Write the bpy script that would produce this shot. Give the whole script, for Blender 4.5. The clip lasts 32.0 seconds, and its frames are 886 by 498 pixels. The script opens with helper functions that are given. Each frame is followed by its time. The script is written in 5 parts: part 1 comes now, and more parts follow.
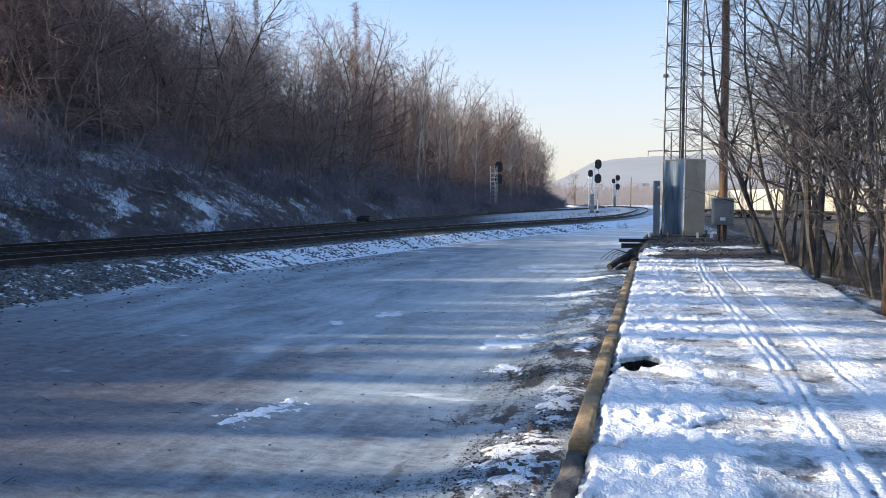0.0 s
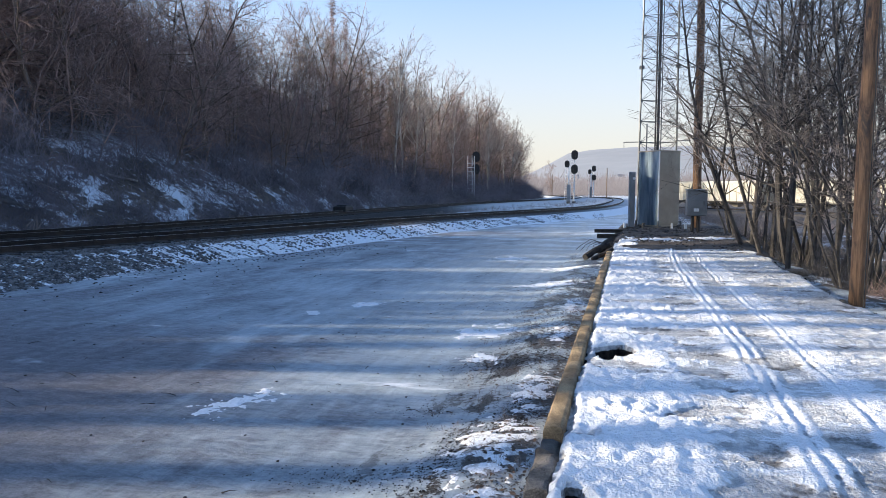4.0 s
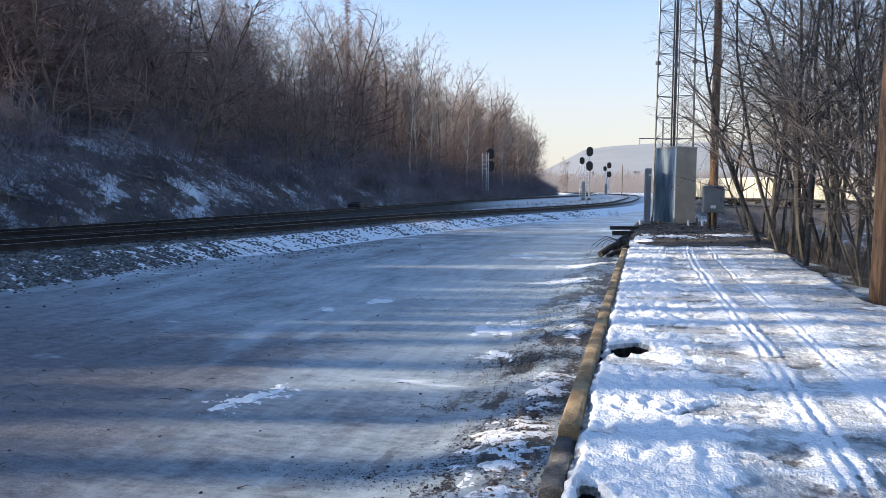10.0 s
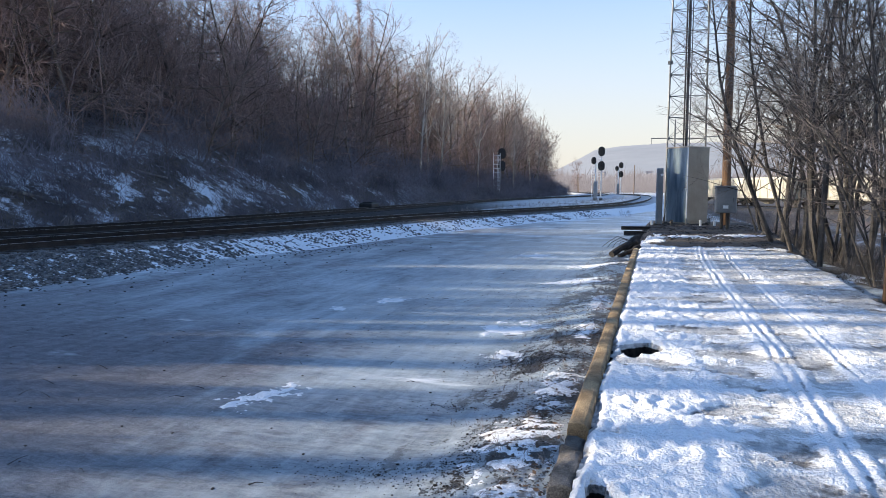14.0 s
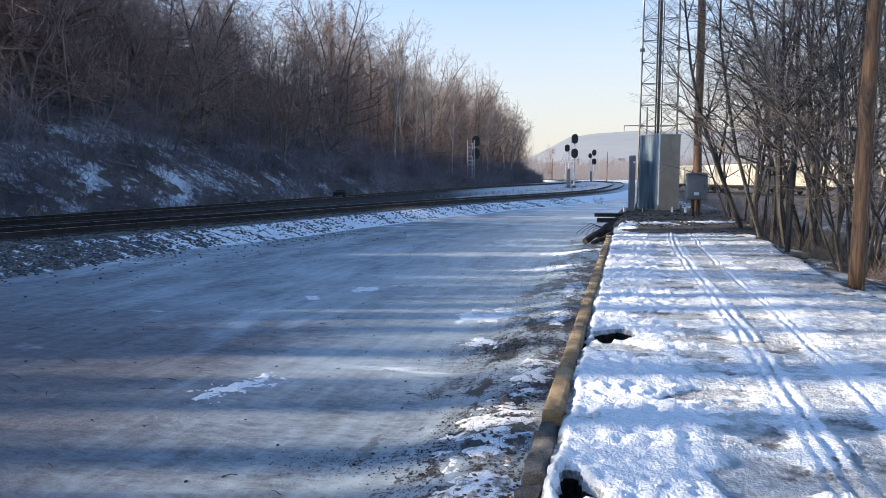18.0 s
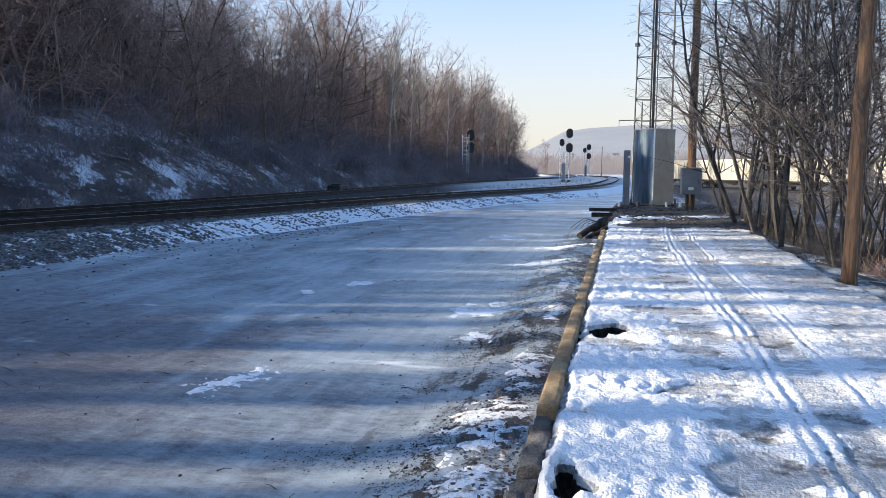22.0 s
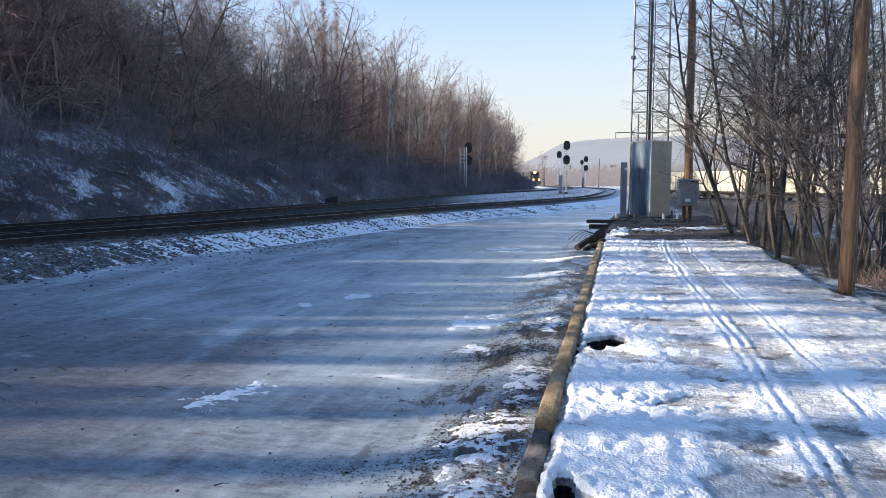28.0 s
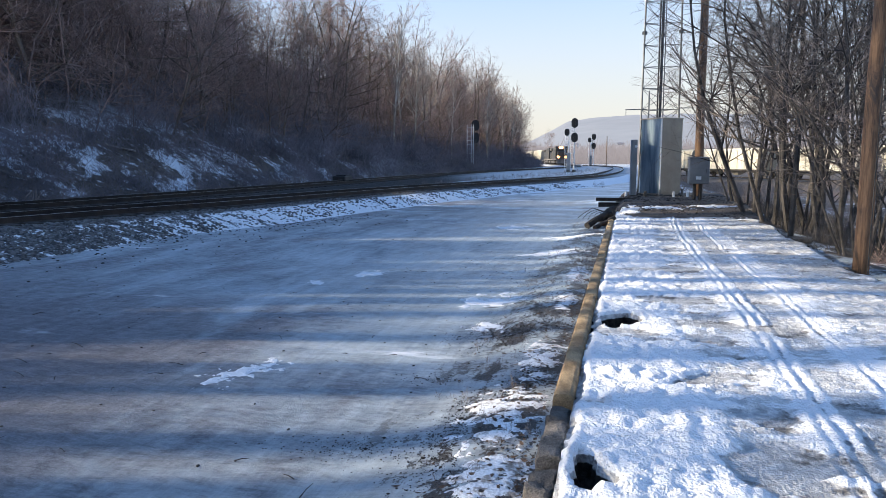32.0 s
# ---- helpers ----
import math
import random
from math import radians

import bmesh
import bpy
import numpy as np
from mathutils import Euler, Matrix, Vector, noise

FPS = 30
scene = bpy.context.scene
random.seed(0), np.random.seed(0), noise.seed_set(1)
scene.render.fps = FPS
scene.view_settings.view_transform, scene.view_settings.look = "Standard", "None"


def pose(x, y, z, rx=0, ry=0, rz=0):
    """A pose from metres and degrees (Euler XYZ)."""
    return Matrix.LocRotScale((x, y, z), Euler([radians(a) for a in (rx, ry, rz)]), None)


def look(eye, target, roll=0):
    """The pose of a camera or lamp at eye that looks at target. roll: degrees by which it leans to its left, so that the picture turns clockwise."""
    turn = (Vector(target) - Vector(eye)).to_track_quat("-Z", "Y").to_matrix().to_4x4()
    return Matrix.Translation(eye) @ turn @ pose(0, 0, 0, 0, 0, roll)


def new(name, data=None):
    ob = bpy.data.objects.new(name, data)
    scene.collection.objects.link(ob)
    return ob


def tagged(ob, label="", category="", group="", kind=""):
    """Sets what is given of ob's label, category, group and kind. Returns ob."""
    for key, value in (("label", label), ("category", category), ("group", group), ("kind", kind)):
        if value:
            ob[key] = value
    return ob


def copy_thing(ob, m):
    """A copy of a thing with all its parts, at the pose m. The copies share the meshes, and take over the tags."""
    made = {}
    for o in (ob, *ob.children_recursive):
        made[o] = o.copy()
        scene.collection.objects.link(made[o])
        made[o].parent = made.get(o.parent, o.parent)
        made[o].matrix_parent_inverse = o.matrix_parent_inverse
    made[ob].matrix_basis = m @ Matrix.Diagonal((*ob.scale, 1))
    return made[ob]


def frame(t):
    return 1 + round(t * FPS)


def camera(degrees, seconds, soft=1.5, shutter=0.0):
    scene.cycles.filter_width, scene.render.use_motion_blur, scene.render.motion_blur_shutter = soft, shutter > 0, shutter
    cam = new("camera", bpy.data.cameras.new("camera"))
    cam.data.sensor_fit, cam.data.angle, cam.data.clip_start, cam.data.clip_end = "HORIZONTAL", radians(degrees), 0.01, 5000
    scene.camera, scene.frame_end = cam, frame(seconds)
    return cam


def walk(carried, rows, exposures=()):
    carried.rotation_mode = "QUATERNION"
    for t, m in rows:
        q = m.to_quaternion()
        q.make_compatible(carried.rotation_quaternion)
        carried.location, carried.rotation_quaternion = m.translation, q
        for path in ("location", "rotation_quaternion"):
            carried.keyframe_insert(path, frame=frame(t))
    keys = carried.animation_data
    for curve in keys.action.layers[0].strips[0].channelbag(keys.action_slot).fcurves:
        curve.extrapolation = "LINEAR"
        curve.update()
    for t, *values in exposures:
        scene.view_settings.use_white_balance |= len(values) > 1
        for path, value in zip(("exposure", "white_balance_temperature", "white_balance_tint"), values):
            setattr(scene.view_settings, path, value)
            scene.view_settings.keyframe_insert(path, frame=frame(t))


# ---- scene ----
# ---- the camera and its way ----
cam = camera(66.0, 32.0, soft=0.65)
PATH = [
    (0, -0.013, -0.007, 1.603, 85.981, 0.201, 17.025),
    (0.5, 0.003, -0.020, 1.609, 87.623, 0.021, 15.563),
    (1, 0.007, -0.037, 1.614, 88.040, 0.380, 14.625),
    (1.5, 0.012, -0.033, 1.607, 87.707, 0.151, 14.490),
    (2, 0.006, -0.033, 1.613, 87.286, -0.007, 14.332),
    (2.5, -0.003, -0.019, 1.608, 86.046, 0.406, 14.806),
    (3, -0.003, -0.012, 1.607, 85.877, 0.275, 15.071),
    (3.5, -0.006, -0.014, 1.603, 85.559, 0.135, 15.069),
    (4, -0.007, -0.012, 1.604, 85.131, -0.089, 15.119),
    (4.5, -0.005, 0.004, 1.601, 84.514, -0.027, 15.164),
    (6.5, -0.008, 0.007, 1.597, 83.998, -0.119, 15.307),
    (7, -0.008, -0.006, 1.599, 84.010, -0.069, 15.350),
    (7.5, -0.011, 0.006, 1.598, 83.937, -0.083, 15.439),
    (8, -0.009, -0.001, 1.601, 83.245, 0.001, 15.881),
    (8.5, -0.016, 0.015, 1.594, 83.323, 0.156, 15.873),
    (9, -0.014, 0.011, 1.596, 83.621, 0.434, 15.873),
    (9.5, -0.013, 0.008, 1.598, 84.026, 0.156, 16.018),
    (10, -0.013, 0.003, 1.599, 84.885, -0.030, 16.321),
    (10.5, -0.004, -0.016, 1.602, 85.238, 0.174, 16.311),
    (11, -0.001, -0.007, 1.596, 85.250, 0.181, 16.034),
    (11.5, 0.005, -0.014, 1.600, 84.903, 0.213, 16.007),
    (12, -0.007, -0.005, 1.594, 84.140, 0.248, 15.843),
    (12.5, -0.012, 0.005, 1.594, 84.081, 0.116, 15.963),
    (13, -0.011, 0.004, 1.599, 84.229, 0.134, 16.042),
    (13.5, -0.008, 0.003, 1.597, 84.698, -0.217, 17.076),
    (14, 0.002, -0.019, 1.599, 84.866, -0.092, 17.266),
    (14.5, -0.003, -0.009, 1.599, 84.737, -0.014, 17.366),
    (15, 0.006, -0.006, 1.596, 84.854, 0.296, 17.164),
    (15.5, 0.007, 0.003, 1.599, 84.681, 0.401, 15.775),
    (17.5, 0.002, -0.011, 1.601, 83.975, 0.244, 15.170),
    (18, 0.003, -0.002, 1.600, 83.859, 0.128, 15.117),
    (18.5, 0.001, 0.002, 1.601, 83.699, 0.113, 14.980),
    (19, 0.000, -0.000, 1.600, 83.573, -0.000, 14.700),
    (19.5, 0.001, 0.004, 1.599, 83.253, -0.221, 14.617),
    (20, -0.007, 0.017, 1.595, 82.995, -0.212, 14.575),
    (20.5, -0.007, 0.015, 1.596, 82.659, -0.346, 14.697),
    (21, -0.009, 0.018, 1.594, 82.769, -0.143, 14.714),
    (21.5, -0.010, 0.018, 1.595, 83.205, 0.008, 14.682),
    (22, -0.005, 0.004, 1.600, 83.365, -0.072, 14.673),
    (22.5, -0.010, 0.008, 1.596, 83.441, -0.070, 14.614),
    (23, -0.009, 0.019, 1.595, 83.157, -0.091, 14.588),
    (23.5, -0.011, 0.018, 1.596, 83.009, -0.121, 14.357),
    (24, -0.016, 0.014, 1.594, 83.505, -0.039, 14.283),
    (24.5, -0.011, 0.015, 1.599, 83.764, 0.073, 14.358),
    (25, -0.010, 0.001, 1.598, 83.917, -0.118, 14.809),
    (25.5, -0.008, -0.005, 1.603, 84.080, -0.053, 15.343),
    (27.5, -0.004, -0.001, 1.602, 84.399, 0.203, 14.642),
    (28, 0.003, -0.007, 1.607, 84.392, 0.149, 14.482),
    (28.5, -0.007, -0.002, 1.600, 84.440, 0.087, 14.299),
    (29, -0.004, 0.006, 1.604, 84.506, 0.012, 14.189),
    (29.5, -0.005, 0.006, 1.599, 84.572, -0.036, 14.091),
    (30, -0.006, 0.011, 1.601, 84.665, 0.002, 13.963),
    (30.5, -0.006, 0.012, 1.602, 84.940, 0.147, 13.874),
    (31, -0.029, -0.000, 1.599, 85.201, -0.177, 14.212),
    (31.5, -0.084, -0.053, 1.601, 84.903, 0.631, 16.079),
    (32, -0.082, 0.003, 1.595, 82.568, 0.144, 15.017),
]
walk(cam, [(t, pose(x, y, z, rx, ry, rz)) for t, x, y, z, rx, ry, rz in PATH], exposures=[(0, 1.0, 6050, 10), (32, 1.0, 6050, 10)])

# ---- daylight ----
SUN_EL, SUN_AZ = 20.0, 104.0          # degrees above the horizon; degrees to the left of +y
sun_dir = Vector((-math.sin(radians(SUN_AZ)) * math.cos(radians(SUN_EL)),
                  math.cos(radians(SUN_AZ)) * math.cos(radians(SUN_EL)), math.sin(radians(SUN_EL))))
world = bpy.data.worlds.new("sky")
scene.world = world
world.use_nodes = True
wn, wl = world.node_tree.nodes, world.node_tree.links
sky = wn.new("ShaderNodeTexSky")
sky.sky_type, sky.sun_disc = "NISHITA", False
sky.sun_elevation, sky.sun_rotation = radians(SUN_EL), radians(-SUN_AZ)
sky.air_density, sky.dust_density, sky.ozone_density = 1.0, 0.6, 3.5
wn["Background"].inputs["Strength"].default_value = 0.15
geo, sep_z, low = wn.new("ShaderNodeTexCoord"), wn.new("ShaderNodeSeparateXYZ"), wn.new("ShaderNodeMapRange")
haze = wn.new("ShaderNodeMix")          # thin winter haze pales the sky towards the horizon
haze.data_type = "RGBA"
low.interpolation_type = "SMOOTHSTEP"
low.inputs["From Min"].default_value, low.inputs["From Max"].default_value = 0.42, -0.03
low.inputs["To Max"].default_value = 0.95
haze.inputs[7].default_value = (3.1, 2.75, 2.3, 1)
wl.new(geo.outputs["Generated"], sep_z.inputs[0])
wl.new(sep_z.outputs["Z"], low.inputs["Value"])
wl.new(low.outputs["Result"], haze.inputs[0])
wl.new(sky.outputs[0], haze.inputs[6])
wl.new(haze.outputs[2], wn["Background"].inputs["Color"])
sun = new("sun", bpy.data.lights.new("sun", "SUN"))
sun.data.energy, sun.data.angle, sun.data.color = 4.7, radians(0.5), (1.0, 0.84, 0.6)
sun.matrix_world = look((0, 0, 0), -sun_dir)


# ---- materials ----
def nodes_of(name):
    m = bpy.data.materials.new(name)
    m.use_nodes = True
    n, l = m.node_tree.nodes, m.node_tree.links
    return m, n, l, n["Principled BSDF"]


def noise_node(n, l, vec, scale, detail=5.0, rough=0.6, distort=0.0):
    t = n.new("ShaderNodeTexNoise")
    t.inputs["Scale"].default_value, t.inputs["Detail"].default_value = scale, detail
    t.inputs["Roughness"].default_value, t.inputs["Distortion"].default_value = rough, distort
    l.new(vec, t.inputs["Vector"])
    return t.outputs["Fac"]


def ramp(n, l, fac, lo, hi):
    r = n.new("ShaderNodeMapRange")
    r.interpolation_type = "SMOOTHSTEP"
    r.inputs["From Min"].default_value, r.inputs["From Max"].default_value = lo, hi
    l.new(fac, r.inputs["Value"])
    return r.outputs["Result"]


def mixc(n, l, fac, a, b, mode="MIX"):
    x = n.new("ShaderNodeMix")
    x.data_type, x.blend_type = "RGBA", mode
    for sock, v in ((x.inputs[0], fac), (x.inputs[6], a), (x.inputs[7], b)):
        if hasattr(v, "links"):
            l.new(v, sock)
        elif isinstance(v, (int, float)):
            sock.default_value = v
        else:
            sock.default_value = (*v, 1)
    return x.outputs[2]


def mathn(n, l, op, a, b):
    x = n.new("ShaderNodeMath")
    x.operation = op
    for sock, v in zip(x.inputs, (a, b)):
        if hasattr(v, "links"):
            l.new(v, sock)
        else:
            sock.default_value = v
    return x.outputs[0]


def mapped(n, l, scale=(1, 1, 1), turn=0.0):
    c, m = n.new("ShaderNodeTexCoord"), n.new("ShaderNodeMapping")
    m.inputs["Scale"].default_value = scale
    m.inputs["Rotation"].default_value[2] = radians(turn)
    l.new(c.outputs["Object"], m.inputs["Vector"])
    return m.outputs["Vector"]


def bumped(n, l, p, height, strength, dist):
    b = n.new("ShaderNodeBump")
    b.inputs["Strength"].default_value, b.inputs["Distance"].default_value = strength, dist
    l.new(height, b.inputs["Height"])
    l.new(b.outputs["Normal"], p.inputs["Normal"])


def mat(name, a, b, scale=3.0, fine=40.0, rough=0.75, metal=0.0, bump=0.3, dist=0.01, stretch=(1, 1, 1), vary=0.25, lo=0.35, hi=0.65, grain=0.25):
    """Two colours in broad blotches, a fine grain over them, relief, and some change from piece to piece."""
    m, n, l, p = nodes_of(name)
    v = mapped(n, l, stretch)
    big, small = noise_node(n, l, v, scale), noise_node(n, l, v, fine, 4)
    col = mixc(n, l, ramp(n, l, big, lo, hi), a, b)
    col = mixc(n, l, 1.0, col, mixc(n, l, ramp(n, l, small, 0.25, 0.75), (1 - grain,) * 3, (1 + grain * 0.8,) * 3), "MULTIPLY")
    oi = n.new("ShaderNodeObjectInfo")
    col = mixc(n, l, 1.0, col, mixc(n, l, oi.outputs["Random"], (1 - vary,) * 3, (1 + vary * 0.6,) * 3), "MULTIPLY")
    l.new(col, p.inputs["Base Color"])
    r = n.new("ShaderNodeMapRange")
    r.inputs["To Min"].default_value, r.inputs["To Max"].default_value = max(0.05, rough - 0.12), min(1.0, rough + 0.12)
    l.new(small, r.inputs["Value"])
    l.new(r.outputs["Result"], p.inputs["Roughness"])
    p.inputs["Metallic"].default_value = metal
    bumped(n, l, p, small, bump, dist)
    return m


def glow(name, colour, strength):
    m, n, l, p = nodes_of(name)
    p.inputs["Base Color"].default_value = (*colour, 1)
    p.inputs["Emission Color"].default_value, p.inputs["Emission Strength"].default_value = (*colour, 1), strength
    return m


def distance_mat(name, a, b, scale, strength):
    """A far backdrop: mostly a glow that paints in the lit haze before it."""
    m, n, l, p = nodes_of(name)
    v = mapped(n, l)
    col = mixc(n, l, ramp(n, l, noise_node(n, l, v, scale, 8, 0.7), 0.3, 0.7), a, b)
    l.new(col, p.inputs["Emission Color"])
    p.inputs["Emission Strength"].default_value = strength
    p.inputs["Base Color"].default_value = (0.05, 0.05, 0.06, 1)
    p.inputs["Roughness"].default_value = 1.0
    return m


def lot_mat():
    """Frozen gravel lot: brown-grey grit under blue ice, streaked along the way it is driven, with thin snow."""
    m, n, l, p = nodes_of("frozen_lot")
    v, vs = mapped(n, l), mapped(n, l, (1.0, 0.4, 1.0), 14)
    vm = mapped(n, l, (0.35, 1.0, 1.0), -4)
    streak, broad = noise_node(n, l, vs, 0.9, 8, 0.66, 0.4), noise_node(n, l, mapped(n, l, (1, 1, 1), 65), 0.22, 5, 0.6, 0.5)
    grit = noise_node(n, l, v, 55, 5, 0.7)
    mid = noise_node(n, l, vm, 1.1, 7, 0.65)
    dirt = mixc(n, l, ramp(n, l, grit, 0.3, 0.7), (0.105, 0.1, 0.112), (0.212, 0.202, 0.22))
    ice = mixc(n, l, ramp(n, l, streak, 0.35, 0.7), (0.23, 0.265, 0.3), (0.41, 0.465, 0.51))
    sep = n.new("ShaderNodeSeparateXYZ")
    l.new(v, sep.inputs[0])
    melt = mathn(n, l, "ADD", mathn(n, l, "MULTIPLY", ramp(n, l, sep.outputs["X"], -8.0, -1.8), 0.24), mathn(n, l, "MULTIPLY", ramp(n, l, sep.outputs["Y"], 4.0, 10.0), 0.18))
    icy = ramp(n, l, mathn(n, l, "ADD", melt, mathn(n, l, "ADD", mathn(n, l, "MULTIPLY", streak, 0.55), mathn(n, l, "MULTIPLY", broad, 0.6))), 0.7, 0.96)
    col = mixc(n, l, icy, dirt, ice)
    # tyre-polished streaks in the way that the lot is driven, frost across them
    frost = noise_node(n, l, mapped(n, l, (0.4, 1.1, 1.0), 10), 11, 9, 0.82, 0.4)
    comb = noise_node(n, l, mapped(n, l, (1.0, 0.07, 1.0), 30), 7, 7, 0.75, 0.5)
    col = mixc(n, l, 1.0, col, mixc(n, l, ramp(n, l, frost, 0.3, 0.7), (0.55, 0.56, 0.58), (1.42, 1.41, 1.39)), "MULTIPLY")
    col = mixc(n, l, 1.0, col, mixc(n, l, ramp(n, l, comb, 0.33, 0.68), (0.84, 0.845, 0.85), (1.16, 1.155, 1.15)), "MULTIPLY")
    speck = ramp(n, l, mathn(n, l, "ADD", mathn(n, l, "MULTIPLY", frost, 0.6), mathn(n, l, "MULTIPLY", noise_node(n, l, v, 38, 4, 0.7), 0.5)), 0.66, 0.76)
    col = mixc(n, l, mathn(n, l, "MULTIPLY", speck, 0.5), col, (0.62, 0.64, 0.67))
    # a pale skin of refrozen slush towards the kerb and further up the lot
    skin = mathn(n, l, "ADD", mathn(n, l, "MULTIPLY", ramp(n, l, sep.outputs["X"], -5.0, -1.2), 0.75), mathn(n, l, "MULTIPLY", ramp(n, l, sep.outputs["Y"], 5.5, 13), 0.75))
    skin = mathn(n, l, "MULTIPLY", skin, ramp(n, l, mathn(n, l, "ADD", mathn(n, l, "MULTIPLY", frost, 0.5), mathn(n, l, "MULTIPLY", streak, 0.5)), 0.36, 0.6))
    col = mixc(n, l, skin, col, mixc(n, l, ramp(n, l, comb, 0.3, 0.7), (0.39, 0.445, 0.475), (0.58, 0.64, 0.665)))
    white = ramp(n, l, mathn(n, l, "ADD", mathn(n, l, "MULTIPLY", mid, 0.7), mathn(n, l, "MULTIPLY", streak, 0.4)), 0.66, 0.78)
    # dirt and broken leaves swept up along the kerb
    swept = mathn(n, l, "ADD", noise_node(n, l, mapped(n, l, (1.0, 0.5, 1.0), -8), 2.3, 8, 0.75), mathn(n, l, "MULTIPLY", ramp(n, l, sep.outputs["X"], -2.3, -0.7), 0.13))
    swept = mathn(n, l, "MULTIPLY", ramp(n, l, mathn(n, l, "ADD", swept, mathn(n, l, "MULTIPLY", mathn(n, l, "SUBTRACT", noise_node(n, l, v, 24, 4, 0.7), 0.5), 0.3)), 0.61, 0.64), mathn(n, l, "MULTIPLY", ramp(n, l, sep.outputs["X"], -2.3, -1.1), ramp(n, l, sep.outputs["Y"], 24, 16)))
    col = mixc(n, l, swept, col, mixc(n, l, ramp(n, l, grit, 0.35, 0.65), (0.008, 0.007, 0.007), (0.06, 0.05, 0.043)))
    # the far lot holds more snow
    far = ramp(n, l, sep.outputs["Y"], 8, 45)
    drift = ramp(n, l, mathn(n, l, "ADD", mathn(n, l, "ADD", mathn(n, l, "MULTIPLY", far, 0.33), mathn(n, l, "MULTIPLY", mathn(n, l, "SUBTRACT", noise_node(n, l, mapped(n, l, (0.25, 1, 1), -10), 1.7, 8, 0.75), 0.5), 0.7)), mid), 0.67, 0.8)
    white = mathn(n, l, "MULTIPLY", mathn(n, l, "MAXIMUM", mathn(n, l, "MULTIPLY", white, 0.75), drift), mathn(n, l, "SUBTRACT", 1.0, swept))
    worn = mathn(n, l, "MULTIPLY", ramp(n, l, noise_node(n, l, mapped(n, l, (0.3, 1, 1), 12), 1.0, 9, 0.75), 0.57, 0.49), ramp(n, l, sep.outputs["Y"], 12, 26))
    col = mixc(n, l, mathn(n, l, "MULTIPLY", worn, 0.75), col, mixc(n, l, comb, (0.12, 0.1, 0.09), (0.3, 0.27, 0.25)))
    white = mathn(n, l, "MULTIPLY", white, mathn(n, l, "SUBTRACT", 1.0, mathn(n, l, "MULTIPLY", worn, 0.85)))
    col = mixc(n, l, white, col, (0.86, 0.87, 0.89))
    # leaf litter and old grass under the woods and on the bank to the other side
    edge = mathn(n, l, "ADD", sep.outputs["X"], mathn(n, l, "MULTIPLY", mathn(n, l, "SUBTRACT", noise_node(n, l, v, 0.9, 5, 0.7), 0.5), 2.5))
    side = mathn(n, l, "MAXIMUM", ramp(n, l, mathn(n, l, "MULTIPLY", edge, -1), 18.5, 19.5), ramp(n, l, edge, 3.4, 3.9))
    litter = mixc(n, l, ramp(n, l, noise_node(n, l, v, 3.0, 8, 0.7), 0.35, 0.65), (0.05, 0.041, 0.036), (0.14, 0.112, 0.09))
    lsnow = ramp(n, l, mathn(n, l, "ADD", mathn(n, l, "MULTIPLY", noise_node(n, l, v, 0.35, 4), 0.7), mathn(n, l, "MULTIPLY", noise_node(n, l, v, 2.2, 6, 0.7), 0.5)), 0.6, 0.66)
    lsnow = mathn(n, l, "MULTIPLY", lsnow, mathn(n, l, "MULTIPLY", ramp(n, l, sep.outputs["Z"], 5.5, 3.0), ramp(n, l, sep.outputs["Y"], 75, 38)))
    litter = mixc(n, l, lsnow, litter, (0.74, 0.78, 0.84))
    col = mixc(n, l, side, col, litter)
    l.new(col, p.inputs["Base Color"])
    r = n.new("ShaderNodeMapRange")
    r.inputs["To Min"].default_value, r.inputs["To Max"].default_value = 0.62, 0.3
    l.new(icy, r.inputs["Value"])
    l.new(mathn(n, l, "MAXIMUM", mathn(n, l, "MAXIMUM", r.outputs["Result"], mathn(n, l, "MULTIPLY", white, 0.7)), mathn(n, l, "MULTIPLY", side, 0.9)), p.inputs["Roughness"])
    bumped(n, l, p, mathn(n, l, "ADD", mathn(n, l, "MULTIPLY", grit, 0.2), mathn(n, l, "ADD", mid, mathn(n, l, "MULTIPLY", frost, 0.9))), 0.8, 0.035)
    return m


